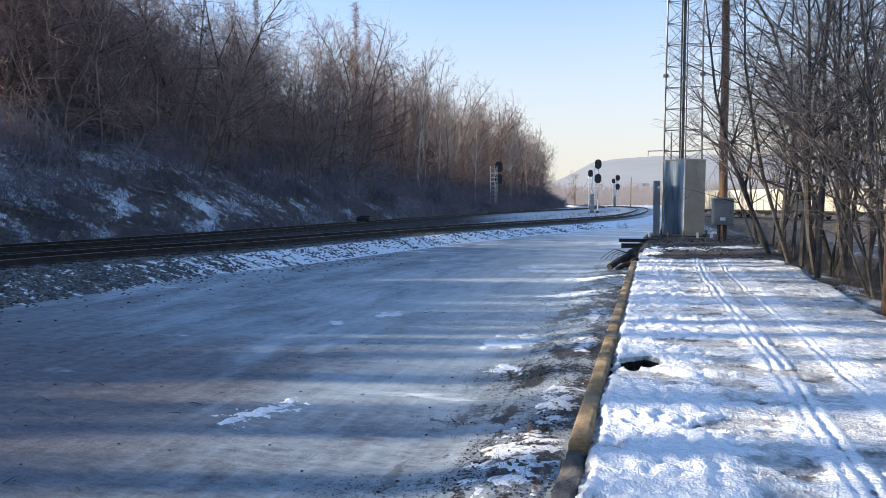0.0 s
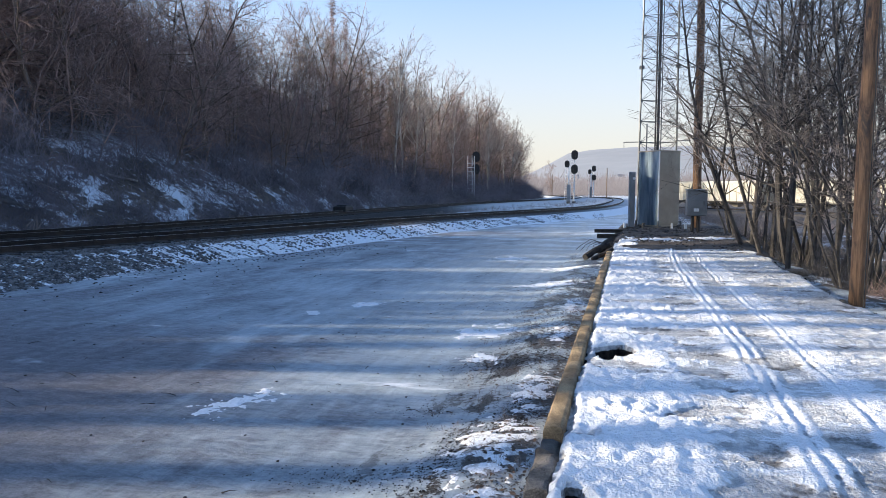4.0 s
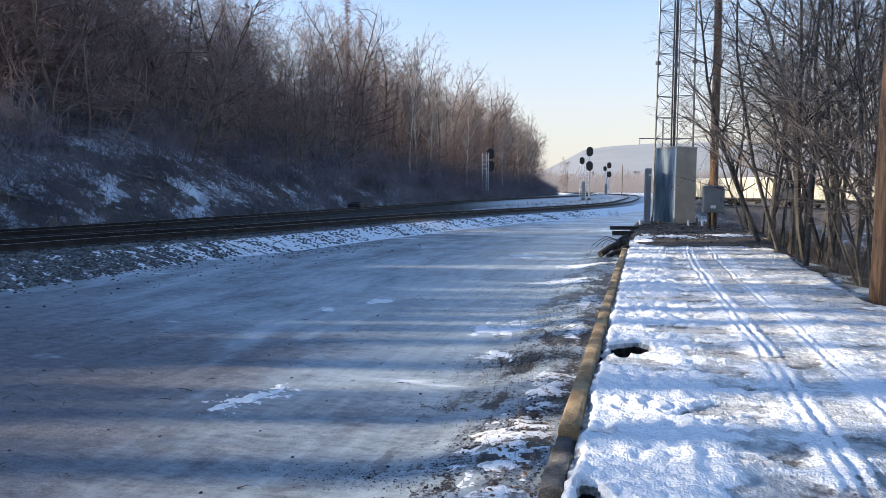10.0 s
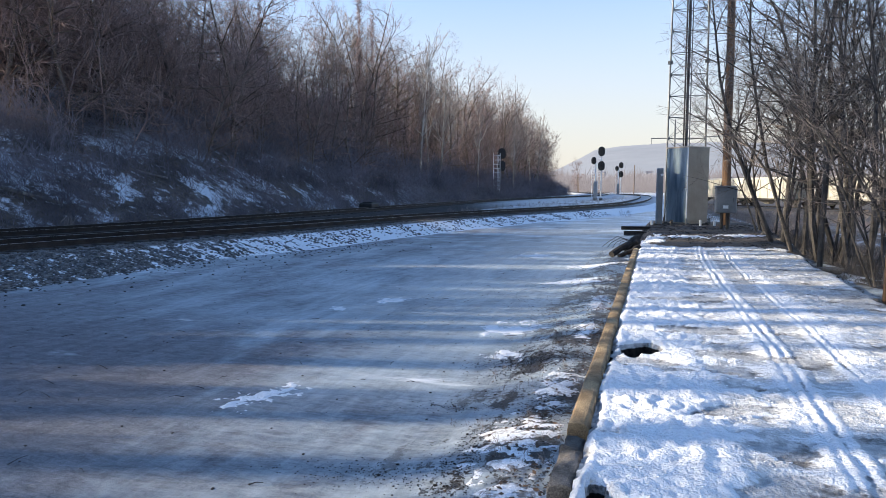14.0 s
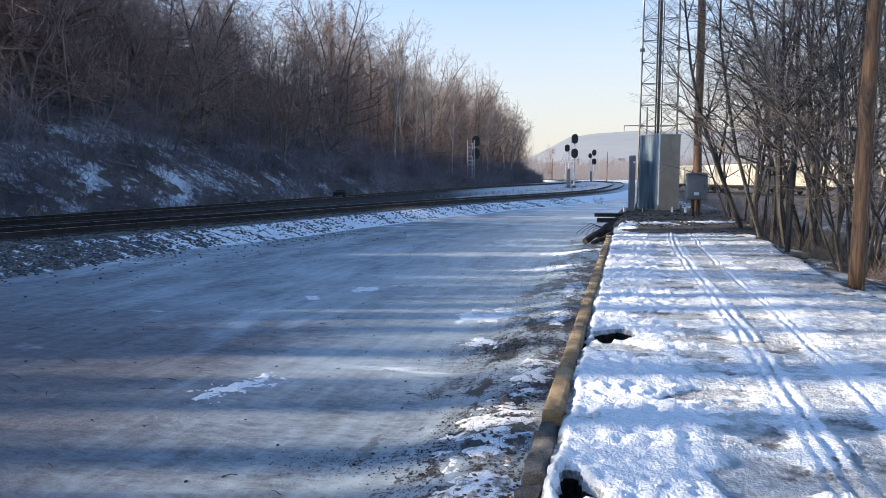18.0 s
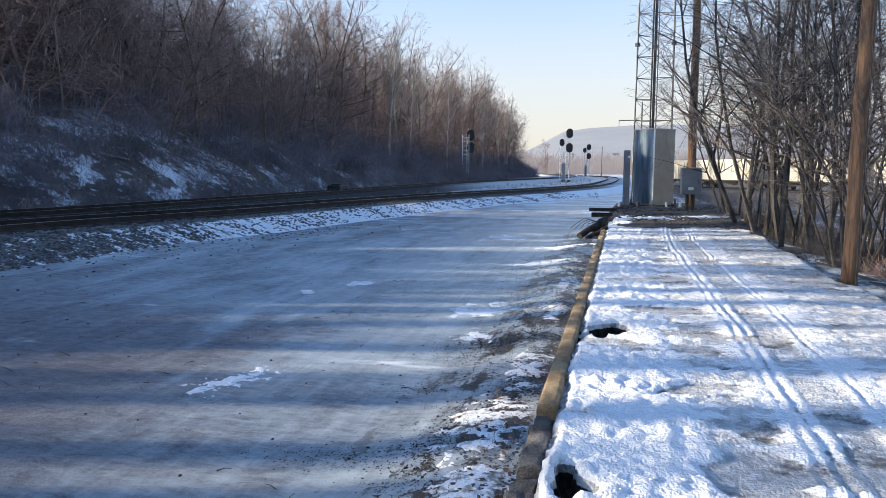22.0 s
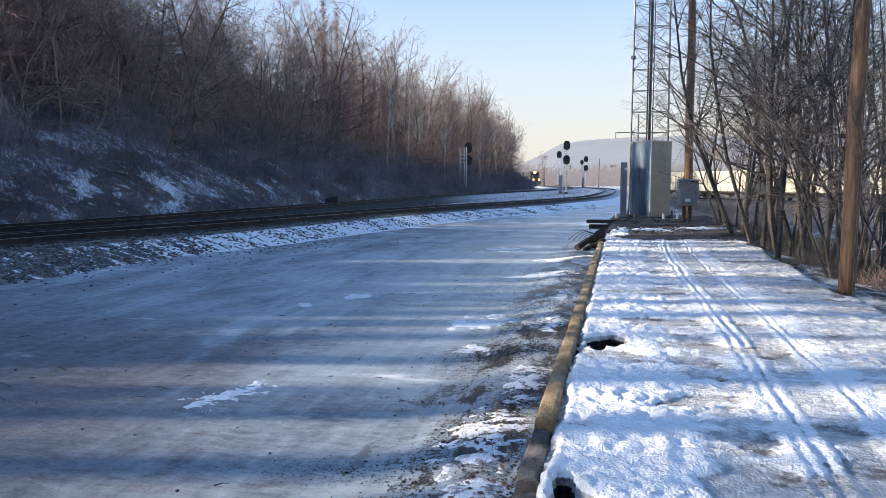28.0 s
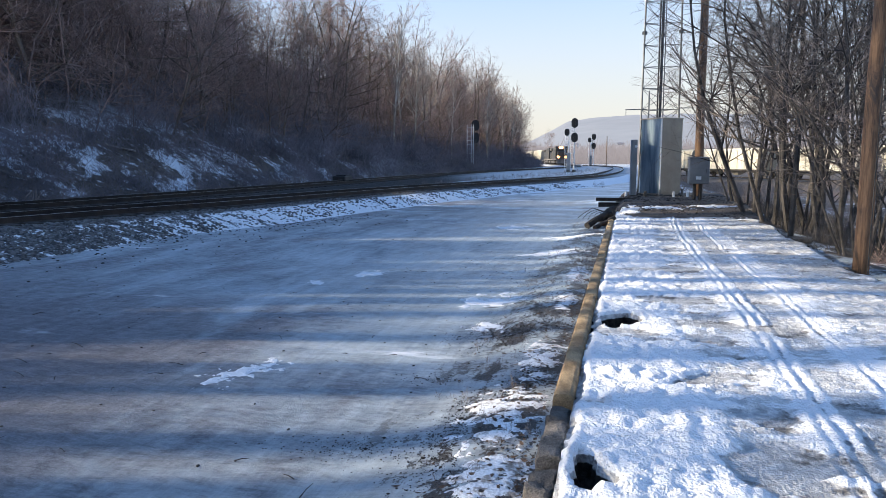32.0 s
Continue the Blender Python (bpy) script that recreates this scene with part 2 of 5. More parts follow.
def snow_mat(name, bare=None, tone=(0.9, 0.905, 0.92)):
    """Old crusted snow; below the height bare it has melted to grey ice and wet grit."""
    m, n, l, p = nodes_of(name)
    v = mapped(n, l)
    b, c = noise_node(n, l, v, 16, 3, 0.55), noise_node(n, l, v, 55, 2, 0.5)
    col = mixc(n, l, ramp(n, l, b, 0.3, 0.75), tuple(0.9 * t for t in tone), tone)
    p.inputs["Roughness"].default_value = 0.6
    if bare is not None:
        sep = n.new("ShaderNodeSeparateXYZ")
        l.new(v, sep.inputs[0])
        z = mathn(n, l, "ADD", sep.outputs["Z"], mathn(n, l, "MULTIPLY", mathn(n, l, "SUBTRACT", mathn(n, l, "ADD", b, mathn(n, l, "MULTIPLY", c, 0.5)), 0.75), 0.02))
        ice = mixc(n, l, ramp(n, l, b, 0.3, 0.7), (0.32, 0.32, 0.325), (0.6, 0.59, 0.58))
        grit = mixc(n, l, ramp(n, l, c, 0.3, 0.7), (0.07, 0.064, 0.06), (0.19, 0.175, 0.16))
        ice = mixc(n, l, ramp(n, l, noise_node(n, l, v, 2.6, 6, 0.7), 0.5, 0.62), ice, grit)
        fac = ramp(n, l, z, bare, bare + 0.01)
        # trodden glaze between and beside the ruts
        X = sep.outputs["X"]
        bands = mathn(n, l, "ADD", mathn(n, l, "MULTIPLY", ramp(n, l, X, 0.42, 0.62), ramp(n, l, X, 1.04, 0.94)), mathn(n, l, "MULTIPLY", mathn(n, l, "MULTIPLY", ramp(n, l, X, 1.2, 1.3), ramp(n, l, X, 1.62, 1.52)), 1.5))
        bands = mathn(n, l, "ADD", bands, mathn(n, l, "MULTIPLY", ramp(n, l, X, 1.78, 2.0), 1.45))
        tread = mathn(n, l, "ADD", noise_node(n, l, mapped(n, l, (0.35, 1.9, 1.0), -6), 4.5, 9, 0.75), mathn(n, l, "MULTIPLY", bands, 0.11))
        glaze = mathn(n, l, "MULTIPLY", ramp(n, l, tread, 0.585, 0.65), 0.72)
        col = mixc(n, l, glaze, col, mixc(n, l, ramp(n, l, b, 0.3, 0.7), (0.3, 0.295, 0.29), (0.6, 0.59, 0.575)))
        col = mixc(n, l, fac, ice, col)
        soil = mixc(n, l, ramp(n, l, b, 0.3, 0.7), (0.008, 0.007, 0.007), (0.03, 0.026, 0.022))
        dry = ramp(n, l, z, -0.034, -0.045)
        col = mixc(n, l, dry, col, soil)
        l.new(mathn(n, l, "MAXIMUM", mathn(n, l, "ADD", mathn(n, l, "MULTIPLY", fac, 0.3), 0.32), dry), p.inputs["Roughness"])
        l.new(mathn(n, l, "SUBTRACT", 0.3, mathn(n, l, "MULTIPLY", dry, 0.25)), p.inputs["Specular IOR Level"])
    l.new(col, p.inputs["Base Color"])
    p.inputs["Specular IOR Level"].default_value = 0.3
    bumped(n, l, p, mathn(n, l, "ADD", b, mathn(n, l, "MULTIPLY", c, 0.7)), 1.0, 0.023)
    return m


def ballast_mat():
    """Crushed stone with snow lying between the stones where the bank is not bare."""
    m, n, l, p = nodes_of("ballast_stone")
    v = mapped(n, l)
    vs = mapped(n, l, (0.5, 1.25, 1.0), -22)
    vor = n.new("ShaderNodeTexVoronoi")
    vor.inputs["Scale"].default_value = 14
    l.new(v, vor.inputs["Vector"])
    stone = mixc(n, l, ramp(n, l, vor.outputs["Color"], 0.1, 0.9), (0.035, 0.035, 0.038), (0.24, 0.236, 0.236))
    stone = mixc(n, l, ramp(n, l, vor.outputs["Distance"], 0.35, 0.8), stone, (0.02, 0.02, 0.022))
    sep = n.new("ShaderNodeSeparateXYZ")
    l.new(v, sep.inputs[0])
    far = ramp(n, l, sep.outputs["Y"], 11, 24)
    cover = mathn(n, l, "ADD", mathn(n, l, "MULTIPLY", noise_node(n, l, vs, 3.4, 7, 0.78), 0.95), mathn(n, l, "MULTIPLY", mathn(n, l, "ADD", far, ramp(n, l, sep.outputs["Y"], 120, 170)), 0.2))
    low = mathn(n, l, "MAXIMUM", ramp(n, l, sep.outputs["Z"], 0.15, 0.1), mathn(n, l, "MULTIPLY", ramp(n, l, sep.outputs["Y"], 45, 80), 0.8))
    shoulder = ramp(n, l, mathn(n, l, "SUBTRACT", sep.outputs["X"], mathn(n, l, "MULTIPLY", sep.outputs["Y"], 0.215)), -16.4, -15.2)
    low = mathn(n, l, "MULTIPLY", low, mathn(n, l, "MAXIMUM", shoulder, mathn(n, l, "MULTIPLY", ramp(n, l, sep.outputs["Y"], 52, 80), 0.6)))
    snowy = mathn(n, l, "MULTIPLY", mathn(n, l, "MULTIPLY", ramp(n, l, cover, 0.505, 0.545), low), ramp(n, l, mathn(n, l, "ADD", sep.outputs["Y"], mathn(n, l, "MULTIPLY", cover, 3.0)), 10.0, 11.5))
    # the bed inward of the shoulder is much darker, fading out further along
    dark_bed = mathn(n, l, "MULTIPLY", ramp(n, l, shoulder, 0.35, 0.0), ramp(n, l, sep.outputs["Y"], 75, 50))
    stone = mixc(n, l, dark_bed, stone, mixc(n, l, 1.0, stone, (0.14, 0.13, 0.13), "MULTIPLY"))
    l.new(mixc(n, l, snowy, stone, (0.88, 0.89, 0.91)), p.inputs["Base Color"])
    p.inputs["Roughness"].default_value = 0.85
    bumped(n, l, p, mathn(n, l, "SUBTRACT", 1.0, vor.outputs["Distance"]), 0.8, 0.06)
    return m


def pole_mat():
    m, n, l, p = nodes_of("weathered_pole_wood")
    v, vf = mapped(n, l, (1, 1, 0.06)), mapped(n, l, (1, 1, 0.25))
    g, s = noise_node(n, l, v, 38, 6, 0.7), noise_node(n, l, vf, 3, 6, 0.7, 1.0)
    col = mixc(n, l, ramp(n, l, g, 0.3, 0.7), (0.105, 0.058, 0.032), (0.29, 0.16, 0.08))
    col = mixc(n, l, ramp(n, l, s, 0.46, 0.62), col, (0.04, 0.03, 0.026))
    l.new(col, p.inputs["Base Color"])
    p.inputs["Roughness"].default_value = 0.8
    bumped(n, l, p, g, 0.5, 0.012)
    return m


def galvanised(name, a, b, rough=0.38, metal=0.85):
    m, n, l, p = nodes_of(name)
    v, vz = mapped(n, l), mapped(n, l, (1.6, 1.6, 0.25))
    s = noise_node(n, l, vz, 2.2, 5, 0.6, 0.6)
    l.new(mixc(n, l, ramp(n, l, s, 0.3, 0.7), a, b), p.inputs["Base Color"])
    p.inputs["Metallic"].default_value = metal
    r = n.new("ShaderNodeMapRange")
    r.inputs["To Min"].default_value, r.inputs["To Max"].default_value = rough - 0.1, rough + 0.15
    l.new(s, r.inputs["Value"])
    l.new(r.outputs["Result"], p.inputs["Roughness"])
    bumped(n, l, p, noise_node(n, l, v, 2.0, 2), 0.15, 0.03)
    return m


LOT = lot_mat()
SNOW_PLATFORM = snow_mat("platform_snow", bare=0.0, tone=(0.84, 0.845, 0.86))
SNOW = snow_mat("clean_snow")
DIRTY_SNOW = mat("dirty_snow", (0.84, 0.84, 0.85), (0.3, 0.265, 0.235), 11, 60, 0.75, bump=0.8, dist=0.02, vary=0.08, lo=0.5, hi=0.63)
BALLAST = ballast_mat()
POLE = pole_mat()
CONCRETE = mat("old_concrete", (0.33, 0.225, 0.12), (0.7, 0.5, 0.28), 4, 130, 0.92, bump=1.0, dist=0.03, grain=0.5)
CONCRETE_DARK = mat("broken_concrete", (0.1, 0.09, 0.08), (0.27, 0.235, 0.2), 5, 110, 0.92, bump=1.0, dist=0.03, grain=0.5)
MOUND = mat("mound_earth", (0.05, 0.042, 0.036), (0.13, 0.105, 0.085), 1.5, 30, 0.9, bump=0.8, dist=0.03)
RAIL_SIDE = mat("rusty_rail", (0.022, 0.018, 0.017), (0.048, 0.037, 0.032), 3, 50, 0.7, 0.4)
RAIL_TOP = mat("polished_rail_head", (0.6, 0.59, 0.58), (0.75, 0.74, 0.72), 2, 30, 0.36, 0.95, bump=0.05)
TIE = mat("creosoted_timber", (0.018, 0.015, 0.013), (0.05, 0.041, 0.035), 4, 40, 0.85, stretch=(0.3, 3, 3))
STONE = mat("grey_gravel", (0.05, 0.049, 0.05), (0.21, 0.205, 0.205), 9, 60, 0.9)
GRIT = mat("dark_grit", (0.014, 0.012, 0.011), (0.065, 0.056, 0.05), 9, 60, 0.9)
BARK = mat("grey_brown_bark", (0.1, 0.072, 0.055), (0.21, 0.16, 0.125), 2.5, 30, 0.9, bump=0.6)
TWIG = mat("brown_twigs", (0.2, 0.136, 0.12), (0.47, 0.325, 0.275), 0.8, 10, 0.9)
BARK_PALE = mat("pale_bark", (0.2, 0.175, 0.15), (0.55, 0.5, 0.44), 1.3, 14, 0.9, stretch=(1, 1, 0.4), bump=0.4)
TWIG_PALE = mat("pale_twigs", (0.24, 0.185, 0.15), (0.5, 0.41, 0.34), 0.8, 10, 0.9)
BARK_DARK = mat("dark_thicket_bark", (0.03, 0.026, 0.024), (0.115, 0.1, 0.088), 2.5, 30, 0.9, bump=0.6)
TWIG_DARK = mat("dark_thicket_twigs", (0.09, 0.073, 0.062), (0.31, 0.25, 0.21), 0.9, 12, 0.9)
BRUSH = mat("grey_brush", (0.11, 0.098, 0.112), (0.26, 0.225, 0.24), 0.35, 8, 0.95)
STRAW = mat("dead_grass", (0.15, 0.12, 0.105), (0.31, 0.255, 0.22), 1.2, 20, 0.9)
GALV = galvanised("galvanised_sheet", (0.14, 0.2, 0.26), (0.42, 0.5, 0.56), 0.48)
BEIGE = mat("beige_painted_sheet", (0.4, 0.345, 0.27), (0.5, 0.435, 0.345), 1.4, 30, 0.45, 0.25, bump=0.1, grain=0.07)
GREY_PAINT = mat("grey_painted_steel", (0.2, 0.21, 0.22), (0.28, 0.29, 0.3), 2, 30, 0.5, 0.3, bump=0.1, grain=0.07)
STEEL = mat("galvanised_steel_bars", (0.1, 0.105, 0.11), (0.2, 0.205, 0.21), 3, 40, 0.45, 0.7, bump=0.1)
DARK_STEEL = mat("dark_steel", (0.03, 0.028, 0.027), (0.07, 0.062, 0.056), 4, 40, 0.6, 0.4)
BLACK = mat("black_signal_paint", (0.012, 0.012, 0.013), (0.025, 0.025, 0.027), 3, 30, 0.6, grain=0.07)
ALU = mat("aluminium_mast", (0.72, 0.73, 0.74), (0.84, 0.84, 0.84), 2, 30, 0.5, 0.1, bump=0.05, grain=0.07)
LENS = mat("signal_lens_glass", (0.03, 0.03, 0.03), (0.06, 0.06, 0.06), 3, 20, 0.15)
HOPPER = mat("cream_hopper_paint", (0.44, 0.405, 0.325), (0.58, 0.54, 0.445), 0.5, 12, 0.6, bump=0.1, grain=0.07)
LOCO = mat("black_locomotive_paint", (0.02, 0.02, 0.022), (0.05, 0.048, 0.047), 1, 12, 0.5, grain=0.07)
LOCO_GREY = mat("locomotive_grime", (0.1, 0.09, 0.085), (0.2, 0.18, 0.16), 1, 12, 0.7)
WINDOW = mat("dark_cab_glass", (0.02, 0.025, 0.03), (0.03, 0.035, 0.04), 1, 10, 0.12)
LAMP = glow("headlight_glow", (1.0, 0.5, 0.2), 3.0)
LAMP_SMALL = glow("ditch_light_glow", (1.0, 0.42, 0.13), 2.4)
LEAF = mat("brown_fallen_leaves", (0.05, 0.032, 0.022), (0.15, 0.095, 0.06), 14, 60, 0.85)
HOUSE = mat("pale_grey_house_wall", (0.42, 0.43, 0.47), (0.52, 0.53, 0.56), 0.2, 3, 0.8)
ROOF = mat("grey_house_roof", (0.16, 0.16, 0.19), (0.24, 0.24, 0.27), 0.2, 3, 0.8)
# the air's haze is put into the colour and glow of these far surfaces
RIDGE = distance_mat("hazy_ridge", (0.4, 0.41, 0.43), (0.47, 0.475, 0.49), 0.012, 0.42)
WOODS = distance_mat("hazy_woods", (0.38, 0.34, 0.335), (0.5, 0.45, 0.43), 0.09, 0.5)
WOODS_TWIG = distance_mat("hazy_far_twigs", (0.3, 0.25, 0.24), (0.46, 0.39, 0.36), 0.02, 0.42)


# ---- meshes ----
class Mesh:
    """Collects vertices and faces of one part."""
    def __init__(self):
        self.v, self.f, self.s = [], [], []

    def add(self, verts, faces, slot=0):
        k = len(self.v)
        self.v += [tuple(p) for p in verts]
        self.f += [tuple(i + k for i in q) for q in faces]
        self.s += [slot] * len(faces)
        return self

    def box(self, c, size, turn=0.0, tilt=0.0, slot=0, bevel=0.0):
        """A block round c; bevel takes its upright and level edges off."""
        hx, hy, hz = (s / 2 for s in size)
        b = min(bevel, hx * 0.9, hy * 0.9, hz * 0.9)
        m = Matrix.Translation(c) @ Euler((radians(tilt), 0, radians(turn))).to_matrix().to_4x4()
        if b <= 0:
            vs = [(x, y, z) for z in (-hz, hz) for x, y in ((-hx, -hy), (hx, -hy), (hx, hy), (-hx, hy))]
            fs = [(3, 2, 1, 0), (4, 5, 6, 7)] + [(i, (i + 1) % 4, (i + 1) % 4 + 4, i + 4) for i in range(4)]
        else:
            def ring(ex, ey, z):
                return [(-ex + b, -ey, z), (ex - b, -ey, z), (ex, -ey + b, z), (ex, ey - b, z), (ex - b, ey, z), (-ex + b, ey, z), (-ex, ey - b, z), (-ex, -ey + b, z)]
            vs = ring(hx - b * .7, hy - b * .7, -hz) + ring(hx, hy, -hz + b) + ring(hx, hy, hz - b) + ring(hx - b * .7, hy - b * .7, hz)
            fs = [tuple(range(7, -1, -1)), tuple(range(24, 32))]
            fs += [(k * 8 + i, k * 8 + (i + 1) % 8, k * 8 + 8 + (i + 1) % 8, k * 8 + 8 + i) for k in range(3) for i in range(8)]
        return self.add([m @ Vector(q) for q in vs], fs, slot)

    def tube(self, pts, radii, n=6, caps=True, slot=0):
        """A round bar along pts."""
        pts = [Vector(q) for q in pts]
        k0, up = len(self.v), Vector((0.31, 0.17, 0.93))
        for i, q in enumerate(pts):
            d = (pts[min(i + 1, len(pts) - 1)] - pts[max(i - 1, 0)]).normalized()
            a = d.cross(up if abs(d.dot(up)) < 0.95 else Vector((1, 0, 0))).normalized()
            b, r = d.cross(a), radii[i] if hasattr(radii, "__len__") else radii
            self.v += [tuple(q + a * (math.cos(2 * math.pi * j / n) * r) + b * (math.sin(2 * math.pi * j / n) * r)) for j in range(n)]
        fs = [(k0 + i * n + j, k0 + i * n + (j + 1) % n, k0 + (i + 1) * n + (j + 1) % n, k0 + (i + 1) * n + j) for i in range(len(pts) - 1) for j in range(n)]
        if caps:
            fs += [tuple(k0 + j for j in range(n - 1, -1, -1)), tuple(k0 + (len(pts) - 1) * n + j for j in range(n))]
        self.f += fs
        self.s += [slot] * len(fs)
        return self

    def cone(self, p, q, r):
        """A twig: three-sided, running out to a point."""
        k, d = len(self.v), (q - p).normalized()
        a = d.cross(Vector((0.21, 0.37, 0.9))).normalized()
        b = d.cross(a)
        self.v += [tuple(p + a * r), tuple(p - a * (r * 0.5) + b * (r * 0.87)), tuple(p - a * (r * 0.5) - b * (r * 0.87)), tuple(q)]
        self.f += [(k, k + 1, k + 3), (k + 1, k + 2, k + 3), (k + 2, k, k + 3)]
        self.s += [0, 0, 0]

    def data(self, name, mats, smooth=False):
        me = bpy.data.meshes.new(name)
        me.from_pydata(self.v, [], self.f)
        for m in mats if isinstance(mats, (list, tuple)) else [mats]:
            me.materials.append(m)
        if any(self.s):
            me.polygons.foreach_set("material_index", self.s)
        if smooth:
            me.polygons.foreach_set("use_smooth", [True] * len(me.polygons))
        me.update()
        return me


def part(name, m, mats, parent=None, label="", smooth=False, at=None):
    """Links a Mesh (or mesh data) as one object under a thing or a part."""
    ob = new(name, m.data(name, mats, smooth) if isinstance(m, Mesh) else m)
    if parent is not None:
        ob.parent = parent
    if at is not None:
        ob.matrix_basis = at
    return tagged(ob, label)


def thing(name, label, category, m=None, group="", kind=""):
    ob = new(name)
    if m is not None:
        ob.matrix_basis = m
    return tagged(ob, label, category, group, kind)


def sheet(name, xs, ys, height, mats, smooth=True, slots=None):
    """A height field over the grid xs by ys."""
    me = bpy.data.meshes.new(name)
    nx, ny = len(xs), len(ys)
    X, Y = np.meshgrid(np.asarray(xs, float), np.asarray(ys, float))
    Z = height(X, Y)
    co = np.stack([X, Y, Z], -1).reshape(-1, 3)
    i = (np.arange(ny - 1)[:, None] * nx + np.arange(nx - 1)[None, :]).reshape(-1)
    quads = np.stack([i, i + 1, i + nx + 1, i + nx], -1)
    me.vertices.add(len(co))
    me.vertices.foreach_set("co", co.reshape(-1))
    me.loops.add(quads.size)
    me.loops.foreach_set("vertex_index", quads.reshape(-1).astype(np.int32))
    me.polygons.add(len(quads))
    me.polygons.foreach_set("loop_start", np.arange(0, quads.size, 4, dtype=np.int32))
    for m in mats if isinstance(mats, (list, tuple)) else [mats]:
        me.materials.append(m)
    if slots is not None:
        me.polygons.foreach_set("material_index", slots(co[quads].mean(1)).astype(np.int32))
    me.polygons.foreach_set("use_smooth", [smooth] * len(quads))
    me.update(calc_edges=True)
    return new(name, me)


def soup(name, verts, tris, material, kind="stuff", label="", category=""):
    """One object of many small loose pieces, from arrays."""
    me = bpy.data.meshes.new(name)
    me.vertices.add(len(verts))
    me.vertices.foreach_set("co", np.asarray(verts, np.float32).reshape(-1))
    me.loops.add(tris.size)
    me.loops.foreach_set("vertex_index", tris.reshape(-1).astype(np.int32))
    me.polygons.add(len(tris))
    me.polygons.foreach_set("loop_start", np.arange(0, tris.size, 3, dtype=np.int32))
    me.materials.append(material)
    me.update(calc_edges=True)
    return tagged(new(name, me), label, category, kind=kind)


rng = np.random.default_rng(7)


def scatter(protos, places):
    """Arrays of all prototypes laid out: places are (x, y, z, turn, size) and a prototype each."""
    vs, ts, k = [], [], 0
    for x, y, z, turn, size, sq, which in places:
        v, t = protos[which]
        c, s = math.cos(turn), math.sin(turn)
        w = v * np.array([size, size, size * sq])
        vs.append(np.stack([w[:, 0] * c - w[:, 1] * s + x, w[:, 0] * s + w[:, 1] * c + y, w[:, 2] + z], -1))
        ts.append(t + k)
        k += len(v)
    return np.concatenate(vs), np.concatenate(ts)


def smooth01(a, b, x):
    t = np.clip((x - a) / (b - a), 0, 1)
    return t * t * (3 - 2 * t)


def waves(x, y, k, seed):
    """Cheap smooth noise: a few crossed sines."""
    r = np.random.default_rng(seed)
    z = 0
    for i in range(6):
        a, ph, f = r.uniform(0, 6.28), r.uniform(0, 6.28), k * r.uniform(0.5, 2.0)
        z = z + np.sin((x * np.cos(a) + y * np.sin(a)) * f + ph)
    return z / 6


def fbm(x, y, size, octaves, seed, gain=0.5):
    """Fractal value noise, about 0 with a spread of half a unit; size is its largest wave in metres."""
    x, y = np.asarray(x, float), np.asarray(y, float)
    z, amp, tot = np.zeros(np.broadcast(x, y).shape), 1.0, 0.0
    for o in range(octaves):
        u, v = x / size + 17.3 * o, y / size - 9.1 * o
        i, j = np.floor(u).astype(np.int64), np.floor(v).astype(np.int64)
        fu, fv = u - i, v - j
        fu, fv = fu * fu * (3 - 2 * fu), fv * fv * (3 - 2 * fv)

        def h(a, b):
            q = (a * 374761393 + b * 668265263 + (seed + o * 101) * 974634777) & 0xFFFFFFFF
            q = ((q ^ (q >> 13)) * 1274126177) & 0xFFFFFFFF
            return ((q ^ (q >> 16)) & 0xFFFF) / 65535.0 - 0.5
        z = z + amp * ((h(i, j) * (1 - fu) + h(i + 1, j) * fu) * (1 - fv) + (h(i, j + 1) * (1 - fu) + h(i + 1, j + 1) * fu) * fv)
        tot += amp
        amp, size = amp * gain, size / 2
    return z / tot * 1.6


# ---- plan of the place ----
def foot(y):
    """The foot of the wooded hill."""
    return np.interp(y, [-300, -30, 0, 19, 31, 77, 110, 150, 165, 180, 200, 240, 300], [-26, -24.5, -22.8, -21.6, -20.8, -21, -20.4, -20, -24, -32, -46, -85, -160])


def ground_z(x, y):
    s = np.maximum(foot(y) - x, 0)
    hill = (8.0 + 6.0 * smooth01(14, 34, y)) * (1 - np.exp(-s / (12.0 + 6.0 * smooth01(14, 34, y)))) * (1 - smooth01(190, 260, y)) + np.minimum(s, 6) * 0.05 * waves(x, y, 0.9, 3) + 9.0 * smooth01(16, 60, s) * smooth01(16, 36, y) * (1 - smooth01(150, 220, y))
    lot = -0.25 + 0.012 * waves(x, y, 0.8, 5) + 0.16 * smooth01(-1.8, -0.6, x) * smooth01(30, 22, y) * (0.7 + 0.5 * waves(x, y, 2.6, 9))
    bank = -1.25 * smooth01(3.4, 9.0, x) + 0.08 * waves(x, y, 1.3, 4) * smooth01(3.0, 5.0, x)
    ditch = 0.25 * smooth01(-16.5, -19.5, x) * smooth01(200, 150, y)
    far = -0.15 * smooth01(200, 320, y)
    return lot + bank + ditch + hill + far


